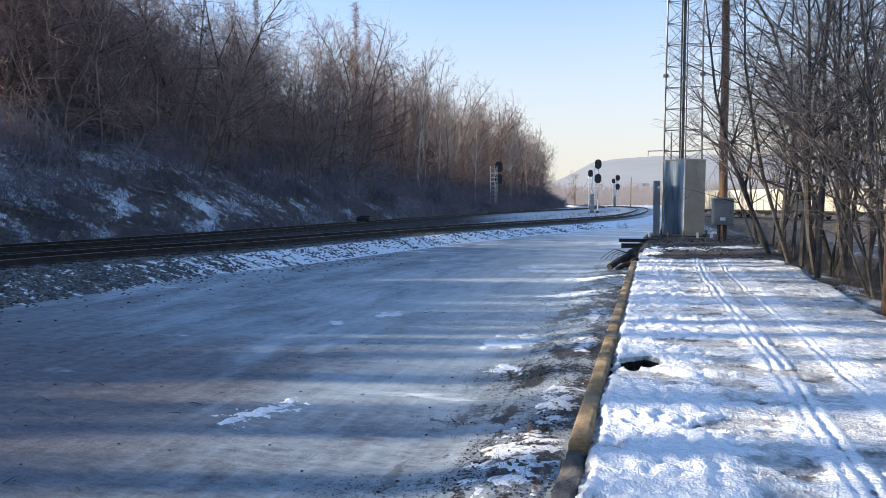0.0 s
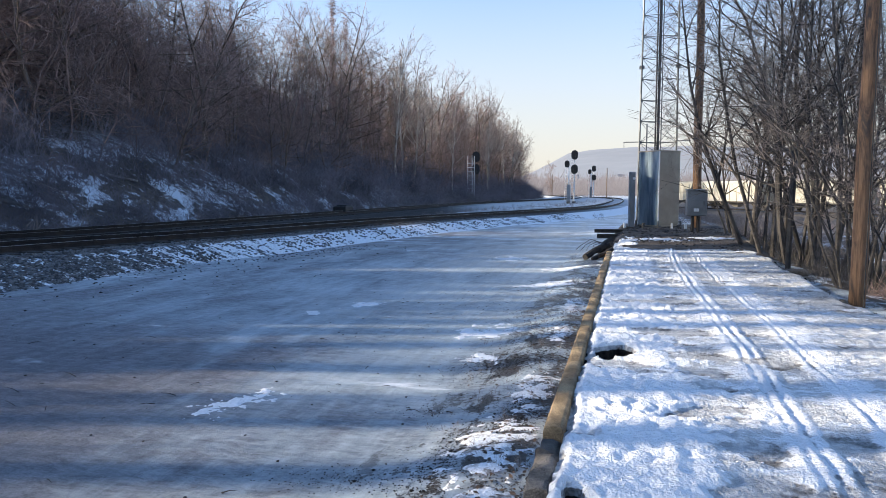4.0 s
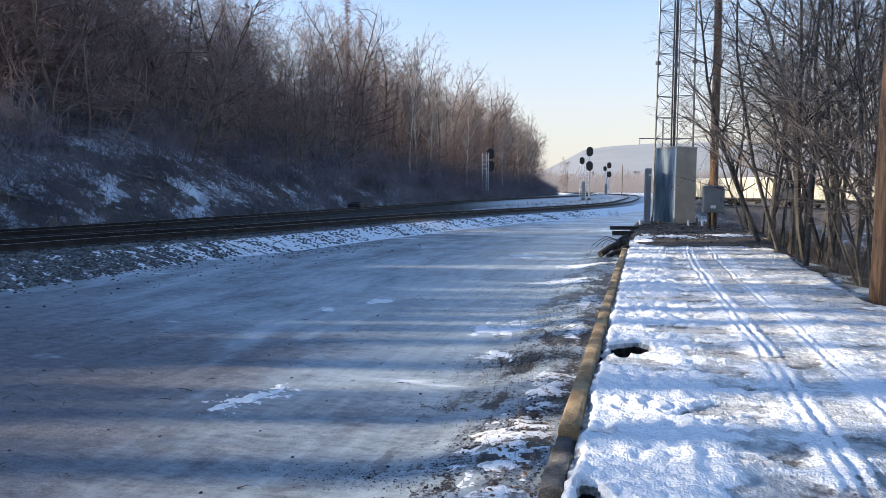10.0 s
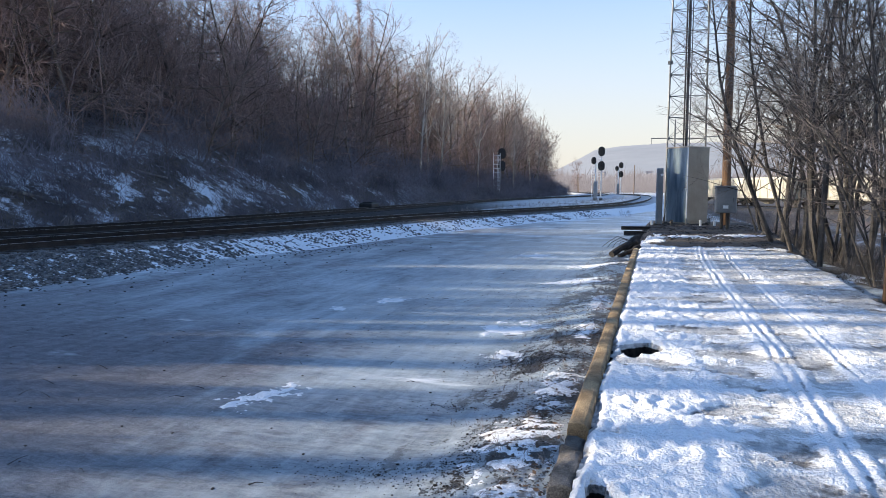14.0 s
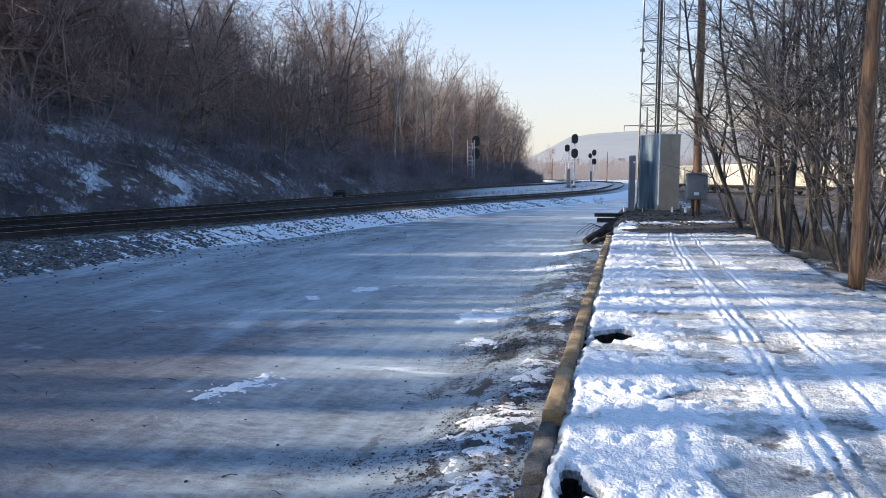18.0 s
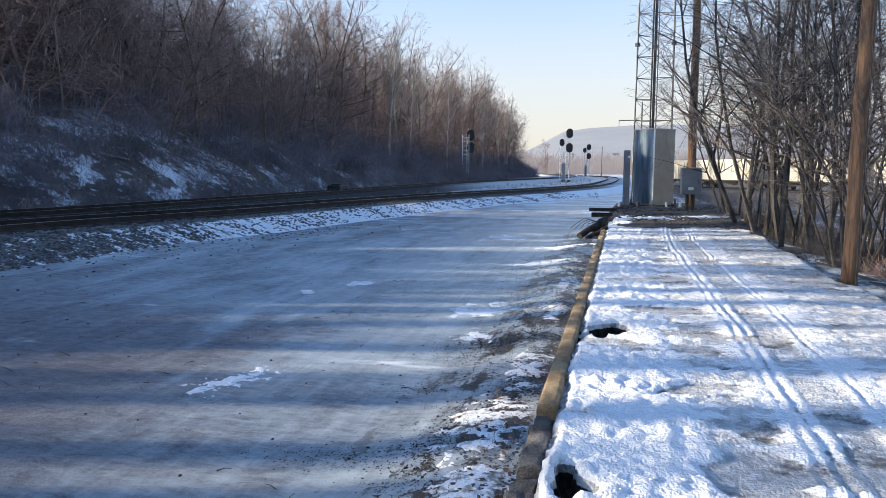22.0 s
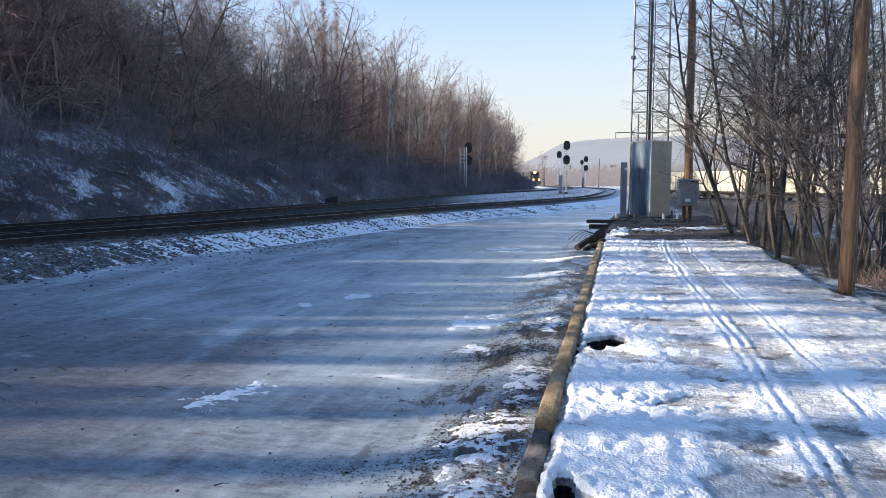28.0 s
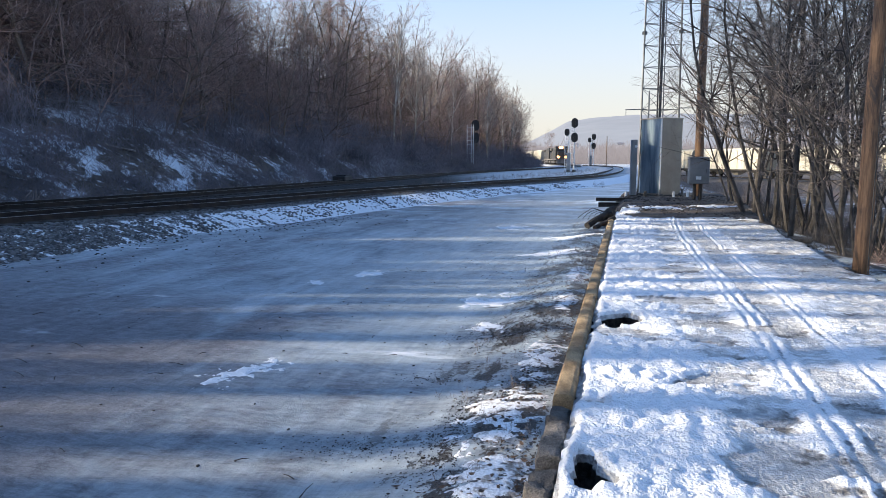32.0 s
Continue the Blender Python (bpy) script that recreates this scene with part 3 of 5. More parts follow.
class Line:
    """A smooth curve through plan points, by its length."""
    def __init__(self, pts):
        p = [Vector(q) for q in pts]
        p = [p[0] * 2 - p[1]] + p + [p[-1] * 2 - p[-2]]
        out = []
        for i in range(1, len(p) - 2):
            for k in range(24):
                t = k / 24
                out.append(0.5 * (2 * p[i] + (p[i + 1] - p[i - 1]) * t + (2 * p[i - 1] - 5 * p[i] + 4 * p[i + 1] - p[i + 2]) * t * t
                                  + (3 * p[i] - p[i - 1] - 3 * p[i + 1] + p[i + 2]) * t ** 3))
        out.append(p[-2])
        self.p = np.array([(q.x, q.y) for q in out])
        self.s = np.concatenate([[0], np.cumsum(np.hypot(*np.diff(self.p, axis=0).T))])

    def at(self, s, off=0.0):
        """Place and heading (degrees from +y, to the left) at length s, off metres to the right."""
        def q(u):
            return np.array([np.interp(u, self.s, self.p[:, 0]), np.interp(u, self.s, self.p[:, 1])])
        d = q(s + 0.6) - q(s - 0.6)
        d /= np.hypot(*d)
        c = q(s) + off * np.array([d[1], -d[0]])
        return c[0], c[1], math.degrees(math.atan2(-d[0], d[1]))

    def length_at_y(self, y):
        return float(np.interp(y, self.p[:, 1], self.s))


RAIL_Z, BED_Z = 0.35, 0.17
SIDING = Line([(-21, -60), (-18.6, -30), (-16.2, -5), (-14.2, 12.2), (-12.6, 19.3), (-11.0, 28), (-8.9, 36.2), (-5.3, 48), (-2.4, 63), (-1.4, 93), (-2.0, 125), (-5.5, 150), (-10.0, 163)])
MAIN = Line([(-25.5, -60), (-23, -30), (-20.6, -5), (-18.6, 12.2), (-17.4, 20), (-17.0, 40), (-16.8, 66), (-14.6, 90), (-10.9, 117), (-10.0, 140), (-11.3, 158), (-15.3, 174), (-19.4, 195), (-23.9, 217), (-29.4, 236), (-40, 262), (-62, 292), (-100, 322), (-180, 365), (-330, 420), (-520, 480)])


# ---- ground ----
def axis(marks):
    """Grid lines: (from, to, step) runs joined."""
    out = []
    for a, b, st in marks:
        out += list(np.arange(a, b, st))
    return out + [marks[-1][1]]


gx = axis([(-3000, -600, 400), (-600, -100, 50), (-100, -40, 6), (-40, -18, 0.8), (-18, -3, 0.75), (-3, -0.4, 0.1), (-0.4, 3.3, 0.4), (3.3, 14, 0.4), (14, 80, 6), (80, 600, 60), (600, 3000, 400)])
gy = axis([(-600, -60, 60), (-60, 0, 4), (0, 24, 0.2), (24, 60, 0.8), (60, 170, 2.5), (170, 320, 10), (320, 700, 60), (700, 3000, 300)])
ground = tagged(sheet("ground", gx, gy, ground_z, LOT), "frozen gravel lot with blue ice, thin snow and wooded bank", "ground", kind="structure")


# ---- ballast, sleepers and rails ----
def bed_z(X, Y):
    z = np.full(X.shape, -9.0)
    for line, wide in ((SIDING, 3.2), (MAIN, 3.0)):
        pts = line.p[(line.p[:, 1] > -70) & (line.p[:, 1] < 300)]
        d = np.full(X.shape, 1e9)
        for a, b in zip(pts[:-1], pts[1:]):
            ab = b - a
            t = np.clip(((X - a[0]) * ab[0] + (Y - a[1]) * ab[1]) / (ab @ ab), 0, 1)
            d = np.minimum(d, np.hypot(X - a[0] - t * ab[0], Y - a[1] - t * ab[1]))
        run = 1.45 + 0.9 * smooth01(16, 8, Y) + 0.15 * waves(X, Y, 1.1, 12)
        z = np.maximum(z, BED_Z - 0.46 * np.maximum(0, d - 1.62) / run)
    return np.maximum(z + 0.014 * waves(X, Y, 9.0, 21), -0.75)


bx = axis([(-70, -26, 1.2), (-26, -8, 0.22), (-8, 3, 0.3)])
by = axis([(-50, 4, 2.0), (4, 40, 0.25), (40, 110, 0.8), (110, 280, 2.0)])
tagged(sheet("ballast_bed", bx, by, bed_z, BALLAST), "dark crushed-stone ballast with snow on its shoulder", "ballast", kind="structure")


def rail_profile(line, s0, s1, step, off):
    """Foot, web and head of one rail, swept along its line; the head's top is the second material."""
    sec = [(-.075, -.17), (.075, -.17), (.07, -.15), (.012, -.135), (.012, -.045), (.036, -.035), (.036, -.006), (.03, 0), (-.03, 0), (-.036, -.006), (-.036, -.035), (-.012, -.045), (-.012, -.135), (-.07, -.15)]
    m, n = Mesh(), len(sec)
    ss = np.arange(s0, s1, step)
    for s in ss:
        x, y, h = line.at(s, off)
        c, q = math.cos(radians(h)), math.sin(radians(h))
        m.v += [(x + u * c, y + u * q, RAIL_Z + w) for u, w in sec]
    for i in range(len(ss) - 1):
        for j in range(n):
            m.f.append((i * n + j, i * n + (j + 1) % n, (i + 1) * n + (j + 1) % n, (i + 1) * n + j))
            m.s.append(1 if j == 7 else 0)
    return m


tie_m = Mesh().box((0, 0, 0), (2.6, 0.23, 0.17), bevel=0.015).data("sleeper", TIE)


def track(label, line, s0, s1, near0, near1, last):
    t = thing("railway_track", label, "railway track", kind="structure")
    for off in (-0.7525, 0.7525):
        part("rail", rail_profile(line, s0, s1, 1.5, off), [RAIL_SIDE, RAIL_TOP], t)
    rest, k = Mesh(), 0
    for s in np.arange(s0, s1 - 1, 0.53):
        x, y, h = line.at(s)
        if near0 < y < near1:
            part("sleeper", tie_m, None, t, at=pose(x, y, BED_Z - 0.04, 0, 0, h + rng.uniform(-1, 1)))
        elif -20 < y < last:
            rest.box((x, y, BED_Z - 0.04), (2.6, 0.23, 0.17), h)
    tagged(part("far_sleepers", rest, TIE, t, "creosoted timber sleepers further along"), kind="stuff")
    return t


track("rusty siding track curving past a frozen lot", SIDING, 20, SIDING.s[-1] - 1, 6, 38, 38)
track("dark main line track along the foot of a hill", MAIN, 20, MAIN.length_at_y(300), 10, 60, 60)

# ---- loose ballast stones ----
def stone_proto(seed):
    r = np.random.default_rng(seed)
    bm = bmesh.new()
    bmesh.ops.create_icosphere(bm, subdivisions=1, radius=1.0)
    v = np.array([q.co[:] for q in bm.verts]) * r.uniform(0.65, 1.25, (len(bm.verts), 1)) * np.array([1.0, 0.8, 0.65])
    t = np.array([[w.index for w in f.verts] for f in bm.faces])
    bm.free()
    return v, t


stones = [stone_proto(i) for i in range(6)]


def stones_at(name, places, label, material=STONE):
    return soup(name, *scatter(stones, places), material, label=label, category="stones")


sy = 5 + 42 * rng.random(17000) ** 1.3
sx = np.interp(sy, SIDING.p[:, 1], SIDING.p[:, 0]) + 1.0 + 3.3 * rng.random(17000) ** 1.1
sz = np.maximum(bed_z(sx, sy), ground_z(sx, sy))
ok = (sz > -0.23) & (rng.random(17000) < np.where(sy < 14, 1.0, 0.12 + 0.75 * smooth01(-0.1, 0.25, fbm(sx * 0.6, sy * 1.6, 0.9, 4, 91))))
pl = [(x, y, z + 0.005, rng.uniform(0, 6), rng.uniform(0.028, 0.06), 0.9, int(rng.integers(6))) for x, y, z in zip(sx[ok], sy[ok], sz[ok])]
stones_at("ballast_stones", pl, "loose grey ballast stones on the track shoulder")
pl = []
for _ in range(420):
    y = rng.uniform(6, 22)
    x = SIDING.at(SIDING.length_at_y(y))[0] + 3.2 + rng.exponential(0.8)
    pl.append((x, y, float(ground_z(x, y)) + 0.005, rng.uniform(0, 6), rng.uniform(0.012, 0.04), 0.8, int(rng.integers(6))))
for cx, cy, sx, sy, k in ((-1.2, 6.9, .3, .3, 900), (-0.95, 8.0, .25, .6, 700), (-1.1, 9.6, .35, .7, 500), (-0.82, 5.1, .1, .4, 700), (-1.15, 4.2, .1, .45, 420), (-0.75, 12.5, .2, 1.6, 400), (-1.7, 3.9, .3, .12, 160), (-0.95, 16, .3, 1.5, 400), (-1.55, 5.35, .2, .08, 70), (-2.0, 11, .8, 2.0, 300), (-0.7, 3.6, .08, .3, 300)):
    for _ in range(int(k * 1.7)):
        x, y = min(cx + rng.normal() * sx, -0.56), cy + rng.normal() * sy
        pl.append((x, y, float(ground_z(x, y)) + 0.004, rng.uniform(0, 6), rng.uniform(0.003, 0.008) * (1 if rng.random() < .95 else 2.2), 0.7, int(rng.integers(6))))
for _ in range(150):
    x, y = rng.uniform(-9, -1), rng.uniform(3.2, 14)
    pl.append((x, y, float(ground_z(x, y)) + 0.003, rng.uniform(0, 6), rng.uniform(0.006, 0.018), 0.7, int(rng.integers(6))))
stones_at("lot_gravel", pl, "scattered dark gravel and dirt on ice", GRIT)

# fallen leaves along the kerb
lv, lt = [], []
for _ in range(1000):
    x, y = -0.56 - rng.exponential(0.22), 3.0 + 17 * rng.random() ** 1.2
    z, a, r = float(ground_z(x, y)) + 0.012, rng.uniform(0, 6.28), rng.uniform(0.008, 0.02)
    k = len(lv)
    for j in range(4):
        q = a + j * 1.571
        lv.append((x + r * (1.5 if j % 2 else 0.7) * math.cos(q), y + r * (1.5 if j % 2 else 0.7) * math.sin(q), z + rng.uniform(-0.004, 0.012)))
    lt += [(k, k + 1, k + 2), (k, k + 2, k + 3)]
soup("fallen_leaves", np.array(lv), np.array(lt), LEAF, label="brown fallen leaves and dirt along a kerb", category="leaves")

# small sticks dropped on the ice
sticks = Mesh()
for _ in range(60):
    x, y, a = rng.uniform(-8, -0.8), 3.2 + 12 * rng.random() ** 1.5, rng.uniform(0, 6.28)
    p = Vector((x, y, float(ground_z(x, y)) + 0.008))
    q = p + Vector((math.cos(a), math.sin(a), rng.uniform(0, .25))) * rng.uniform(0.05, 0.16)
    sticks.tube([p, p.lerp(q, 0.5) + Vector((0, 0, 0.008)), q], [0.004, 0.003, 0.0015], 4)
soup("fallen_sticks", np.array(sticks.v), np.array([t for f in sticks.f for t in [(f[0], f[1], f[2]), (f[0], f[2], f[3])]]), BARK_DARK, label="small dark fallen sticks lying on ice", category="sticks")

# ---- old platform ----
PX0, PX1 = -0.38, 3.45


def hole_mask(X, Y):
    """Where the platform's edge has fallen in: below 1 inside."""
    ragged = 0.9 * fbm(X, Y, 0.22, 3, 31)
    a = np.hypot((X + 0.12 - 0.05 * (Y - 6.9)) / 0.17, (Y - 6.9 - 0.4 * (X + 0.1)) / 0.34) + ragged
    b = np.hypot((X + 0.235) / 0.125, (Y - 3.48 + 0.9 * (X + 0.235)) / 0.19) + 1.3 * ragged
    c = np.hypot((X + 0.26) / 0.1, (Y - 4.42) / 0.05) + ragged
    d = np.hypot((X - 0.62) / 0.14, (Y - 6.25) / 0.05) + ragged
    return np.minimum(np.minimum(a, b), np.minimum(c, d))


def platform_z(X, Y):
    """Snow over ice: thick by the kerb, melted through in patches, thin and streaked on the far side."""
    thick = 0.027 + 0.014 * smooth01(4.6, 3.6, Y) * smooth01(0.7, 0.3, X) + 0.05 * fbm(X * 0.6, Y, 0.9, 6, 41, 0.6) - 0.02 * smooth01(0.3, 0.7, X) * smooth01(1.1, 0.85, X) - 0.01 * smooth01(1.0, 1.15, X) * smooth01(8, 4, Y) - 0.014 * smooth01(1.22, 1.3, X) * smooth01(1.6, 1.5, X) - 0.012 * smooth01(1.85, 2.3, X) + 0.05 * fbm(X * 0.35, Y, 0.3, 4, 49, 0.6)
    lumps = 0.05 * np.abs(fbm(X, Y, 0.15, 3, 42, 0.65)) + 0.022 * fbm(X, Y, 0.5, 3, 43) + 0.022 * fbm(X, Y, 0.075, 2, 53) * (0.5 + smooth01(0.8, 0.4, X))
    for cx, cy in ((0.52, 5.1), (0.78, 4.4), (0.68, 3.72)):
        thick = thick - 0.05 * np.exp(-(np.hypot((X - cx) / 0.25, (Y - cy) / 0.16) + 1.2 * fbm(X, Y, 0.18, 4, 50, 0.6)) ** 2)
    snow = smooth01(-0.006, 0.016, thick)
    z = -0.008 + snow * (0.02 + np.maximum(thick, 0) * 0.5 + lumps * (1 - 0.6 * smooth01(1.0, 1.1, X) * smooth01(1.9, 1.7, X))) + 0.004 * fbm(X, Y, 0.3, 3, 45)
    for cx, w, dep in ((1.065, 0.02, 0.012), (1.165, 0.024, 0.017), (1.29, 0.014, 0.007), (1.645, 0.02, 0.015), (1.72, 0.014, 0.007)):
        c = cx + 0.03 * np.sin(Y * 0.7 + 3.2) + 0.012 * np.sin(Y * 2.1 + cx * 5) - 0.13 * smooth01(10, 16, Y) + (0.1 * smooth01(4.5, 3, Y) if cx > 1.5 else 0) + 0.25 * smooth01(15, 21, Y)
        d = np.abs(X - c)
        rough = np.clip(0.45 + 2.2 * fbm(X * 3, Y, 0.6, 5, 46, 0.6) + 0.5, 0.1, 1.9)
        z = z - dep * np.exp(-(d / w) ** 2) * rough + dep * 0.55 * np.exp(-((d - 2.3 * w) / (0.9 * w)) ** 2) * rough
    z = z - 0.25 * smooth01(3.1, 3.45, X + 0.25 * fbm(X, Y, 0.8, 3, 47))
    h = hole_mask(X, Y)
    return z - 0.17 * smooth01(1.02, 0.8, h) - 0.012 * smooth01(21.2, 22.4, Y) - 0.05 * smooth01(-0.32, -0.37, X + 0.06 * fbm(X, Y, 0.2, 3, 48))


px = list(np.arange(PX0, PX1 + 0.001, 0.0225))
py = list(np.arange(-6, 1.8, 0.3)) + list(np.arange(1.8, 9, 0.0225)) + list(np.arange(9, 22.6, 0.05))
platform = tagged(sheet("platform", px, py, platform_z, SNOW_PLATFORM),
                  "old platform under trodden snow with sled tracks", "platform", kind="structure")
core = Mesh()
core.box((1.52, 6.5, -0.33), (3.8, 25, 0.3))
part("platform_core", core, CONCRETE_DARK, platform)


# crumbs of broken crust on the snow
k = rng.random(1800)
cx = np.where(k < .6, rng.uniform(-0.34, 0.62, 1800), np.where(k < .8, rng.normal(0.75, 0.16, 1800), 1.13 + 0.52 * (rng.random(1800) < .5) + rng.normal(0, 0.09, 1800)))
cy = 2.9 + 10.5 * rng.random(1800) ** 1.5
ok = (hole_mask(cx, cy) > 1.15) & (platform_z(cx, cy) > 0.015) & ((k > .6) | (fbm(cx, cy, 0.5, 3, 77) > -0.12))
cx, cy = cx[ok], cy[ok]
pl = [(x, y, z + 0.002, rng.uniform(0, 6), rng.uniform(0.005, 0.013) * (1 if rng.random() < .9 else 1.7), 0.75, int(rng.integers(6))) for x, y, z in zip(cx, cy, platform_z(cx, cy))]
stones_at("snow_crumbs", pl, "crumbs of broken snow crust on a platform", SNOW)


def kerb_piece(y0, y1, seed, drop=0.0, worn=0.012):
    """One precast edge piece, its arrises worn and chipped."""
    m = Mesh()
    ys = np.linspace(y0, y1, max(8, int((y1 - y0) / 0.035)))
    sec = [(-.515, -.3), (-.518, -.1), (-.52, -.02), (-.514, .012), (-.5, .024), (-.47, .028), (-.44, .029), (-.41, .026), (-.392, .018), (-.384, 0), (-.38, -.05), (-.38, -.3)]
    n = len(sec)
    k = np.arange(n) * 0.03
    for i, y in enumerate(ys):
        end = 0.6 * worn if i in (0, len(ys) - 1) else 0
        dx = fbm(k, np.full(n, y), 0.09, 3, seed, 0.6) * worn * 1.6
        dz = fbm(k + 5, np.full(n, y), 0.16, 4, seed + 1, 0.6) * worn * 2.6 - end
        m.v += [(x + dx[j], y, z + drop + dz[j]) for j, (x, z) in enumerate(sec)]
    for i in range(len(ys) - 1):
        m.f += [(i * n + j, i * n + n + j, i * n + n + j + 1, i * n + j + 1) for j in range(n - 1)]
    m.f += [tuple(range(n)), tuple(len(m.v) - 1 - i for i in range(n))]
    m.s = [0] * len(m.f)
    return m


for y0, y1, dr, w, mt in ((-6.0, -2.6, 0, .01, CONCRETE), (-2.55, 0.95, 0, .01, CONCRETE), (1.0, 2.9, -.06, .02, CONCRETE_DARK), (2.93, 3.5, -.05, .028, CONCRETE_DARK), (3.53, 4.05, -.012, .018, CONCRETE_DARK), (4.07, 4.4, -.05, .028, CONCRETE_DARK),
                          (4.46, 8.0, .012, .0035, CONCRETE), (8.05, 11.6, .008, .0035, CONCRETE), (11.64, 15.2, .012, .0035, CONCRETE), (15.24, 19.2, .005, .004, CONCRETE)):
    part("kerb_stone", kerb_piece(y0, y1, 100 + int(y0 * 10), dr, w), mt, platform)

# the mound at the platform's end
def mound_z(X, Y):
    e = smooth01(-0.75, -0.1, X) * smooth01(4.4, 3.2, X)
    return -0.35 + (0.31 * smooth01(19.0, 22.6, Y + 0.5 * waves(X, Y, 0.9, 51) - 0.5 * smooth01(0.3, -0.5, X)) * smooth01(33, 28, Y) + 0.02) * e + 0.34 * e * smooth01(18.0, 19.2, Y) * smooth01(33, 28, Y) * 0.98 + 0.018 * waves(X, Y, 4, 52)


mound = tagged(sheet("mound", axis([(-1.2, 4.8, 0.1)]), axis([(18.0, 34, 0.12)]), mound_z, MOUND), "low mound of dark bare earth behind a platform", "mound", kind="structure")


# thin snow lying on the lot
def snow_patch(label, cx, cy, sx, sy, turn, seed, thick=0.011, under=ground_z, material=SNOW):
    """A ragged thin sheet of snow, thick in the middle, running out to nothing."""
    c, s = math.cos(radians(turn)), math.sin(radians(turn))

    def h(X, Y):
        u, v = (X - cx) * c + (Y - cy) * s, -(X - cx) * s + (Y - cy) * c
        e = 1 - np.hypot(u / sx, v / sy) + 2.2 * fbm(X, Y * 1.3, min(sx, sy) * 0.55, 6, seed, 0.75)
        return under(X, Y) - 0.015 + (0.015 + thick) * smooth01(0.0, 0.7, e) + 0.009 * fbm(X, Y, 0.08, 3, seed + 3) * smooth01(0, 0.4, e)
    R, k = max(sx, sy) * 1.6, 70
    return tagged(sheet("snow_patch", np.linspace(cx - R, cx + R, k), np.linspace(cy - R, cy + R, k), h, material), label, "snow", kind="stuff")


for cx, cy, sx, sy, tn, sd in ((-3.28, 5.15, .2, .5, -20, 61), (-1.75, 8.7, .42, .5, 0, 62), (-1.55, 7.2, .3, .26, 0, 63), (-4.1, 10.3, .22, .45, -18, 64), (-0.86, 4.5, .3, .75, 0, 65), (-0.76, 5.9, .2, .7, 0, 66),
                               (-0.74, 3.5, .26, .6, 0, 67), (-4.6, 9.4, .16, .2, 0, 68), (-0.75, 8.3, .15, .7, 0, 69), (-1.4, 13.5, .6, .5, 0, 70), (-1.2, 16.0, .7, .5, 0, 71), (-3.0, 18.5, .6, .6, 0, 72), (-0.8, 10.6, .16, .8, 0, 73)):
    if cx > -0.9:
        snow_patch("ragged dirty snow along a concrete kerb", cx, cy, sx, sy, tn, sd, material=DIRTY_SNOW)
    else:
        snow_patch("small ragged patch of white snow on ice", cx, cy, sx, sy, tn, sd)


for cx, cy, sx, sy, sd in ((0.9, 21.0, .9, .3, 85), (2.4, 21.4, .6, .2, 86), (0.0, 20.6, .4, .5, 89)):
    snow_patch("thin ragged snow on a dark earth mound", cx, cy, sx, sy, 0, sd, 0.02, mound_z)
pl = []
for _ in range(900):
    x, y = rng.uniform(-0.7, 3.6), 20 + 6 * rng.random()
    pl.append((x, y, float(mound_z(np.array(x), np.array(y))) + 0.004, rng.uniform(0, 6), rng.uniform(0.012, 0.04) * (1 if rng.random() < .95 else 2.2), 0.8, int(rng.integers(6))))
stones_at("mound_rubble", pl, "loose rubble and clods on a dark mound", GRIT)


# ---- things at the end of the platform ----
def cabinet():
    t = thing("equipment_cabinet", "tall galvanised and beige steel equipment cabinet on a mound", "cabinet", pose(1.08, 26.15, 0.28, 0, 0, 45 - 2.5))
    w, h = 1.0, 2.68
    part("body", Mesh().box((0, 0, h / 2 + 0.06), (w, w, h), bevel=0.012), BEIGE, t)
    part("side_panel", Mesh().box((-w / 2 - 0.006, 0, h / 2 + 0.08), (0.014, w - 0.02, h - 0.06), bevel=0.005), GALV, t, "galvanised sheet side panel")
    part("front_panel", Mesh().box((0, -w / 2 - 0.006, h / 2 + 0.08), (w - 0.02, 0.014, h - 0.06), bevel=0.005), BEIGE, t)
    part("roof", Mesh().box((0, 0, h + 0.075), (w + 0.05, w + 0.05, 0.05), bevel=0.012), BEIGE, t)
    part("corner_trim", Mesh().box((-w / 2 - 0.008, -w / 2 - 0.008, h / 2 + 0.06), (0.03, 0.03, h)), ALU, t)
    part("plinth", Mesh().box((0, 0, 0.0), (w + 0.1, w + 0.1, 0.12), bevel=0.02), DARK_STEEL, t)
    for x, y in ((-w / 2, -w / 2), (w / 2, -w / 2), (-w / 2, w / 2), (w / 2, w / 2)):
        m = Mesh().box((x, y, 0.08), (0.16, 0.16, 0.05)).box((x * 1.1, y * 1.1, 0.16), (0.05, 0.05, 0.2))
        part("foot_bracket", m, STEEL, t)
    return t


cabinet()
t = thing("side_cabinet", "narrow grey steel cabinet beside a taller cabinet", "cabinet", pose(0.13, 25.75, 0.28, 0, 0, 4))
part("body", Mesh().box((0, 0, 1.02), (0.2, 0.5, 2.0), bevel=0.015), GREY_PAINT, t)
part("door", Mesh().box((0, -0.256, 1.02), (0.17, 0.014, 1.9), bevel=0.004), GREY_PAINT, t)
part("lock", Mesh().tube([(0.05, -0.26, 1.78), (0.05, -0.3, 1.78)], 0.05, 10), ALU, t, "round bright lock cover")
part("plinth", Mesh().box((0, 0, 0.01), (0.25, 0.58, 0.08)), DARK_STEEL, t)
for x, w in ((-0.1, .07), (0.55, .09), (1.5, .07), (1.95, .07)):
    t = thing("marker_stub", "short pale post stub at a cabinet's foot", "post", pose(x, 25.05 - abs(x - 1) * 0.05, 0.27, 0, 0, rng.uniform(0, 40)), "stubs at the cabinet")
    part("stub", Mesh().box((0, 0, 0.1), (w, w, 0.24), bevel=0.008), ALU if w < .08 else CONCRETE_DARK, t)

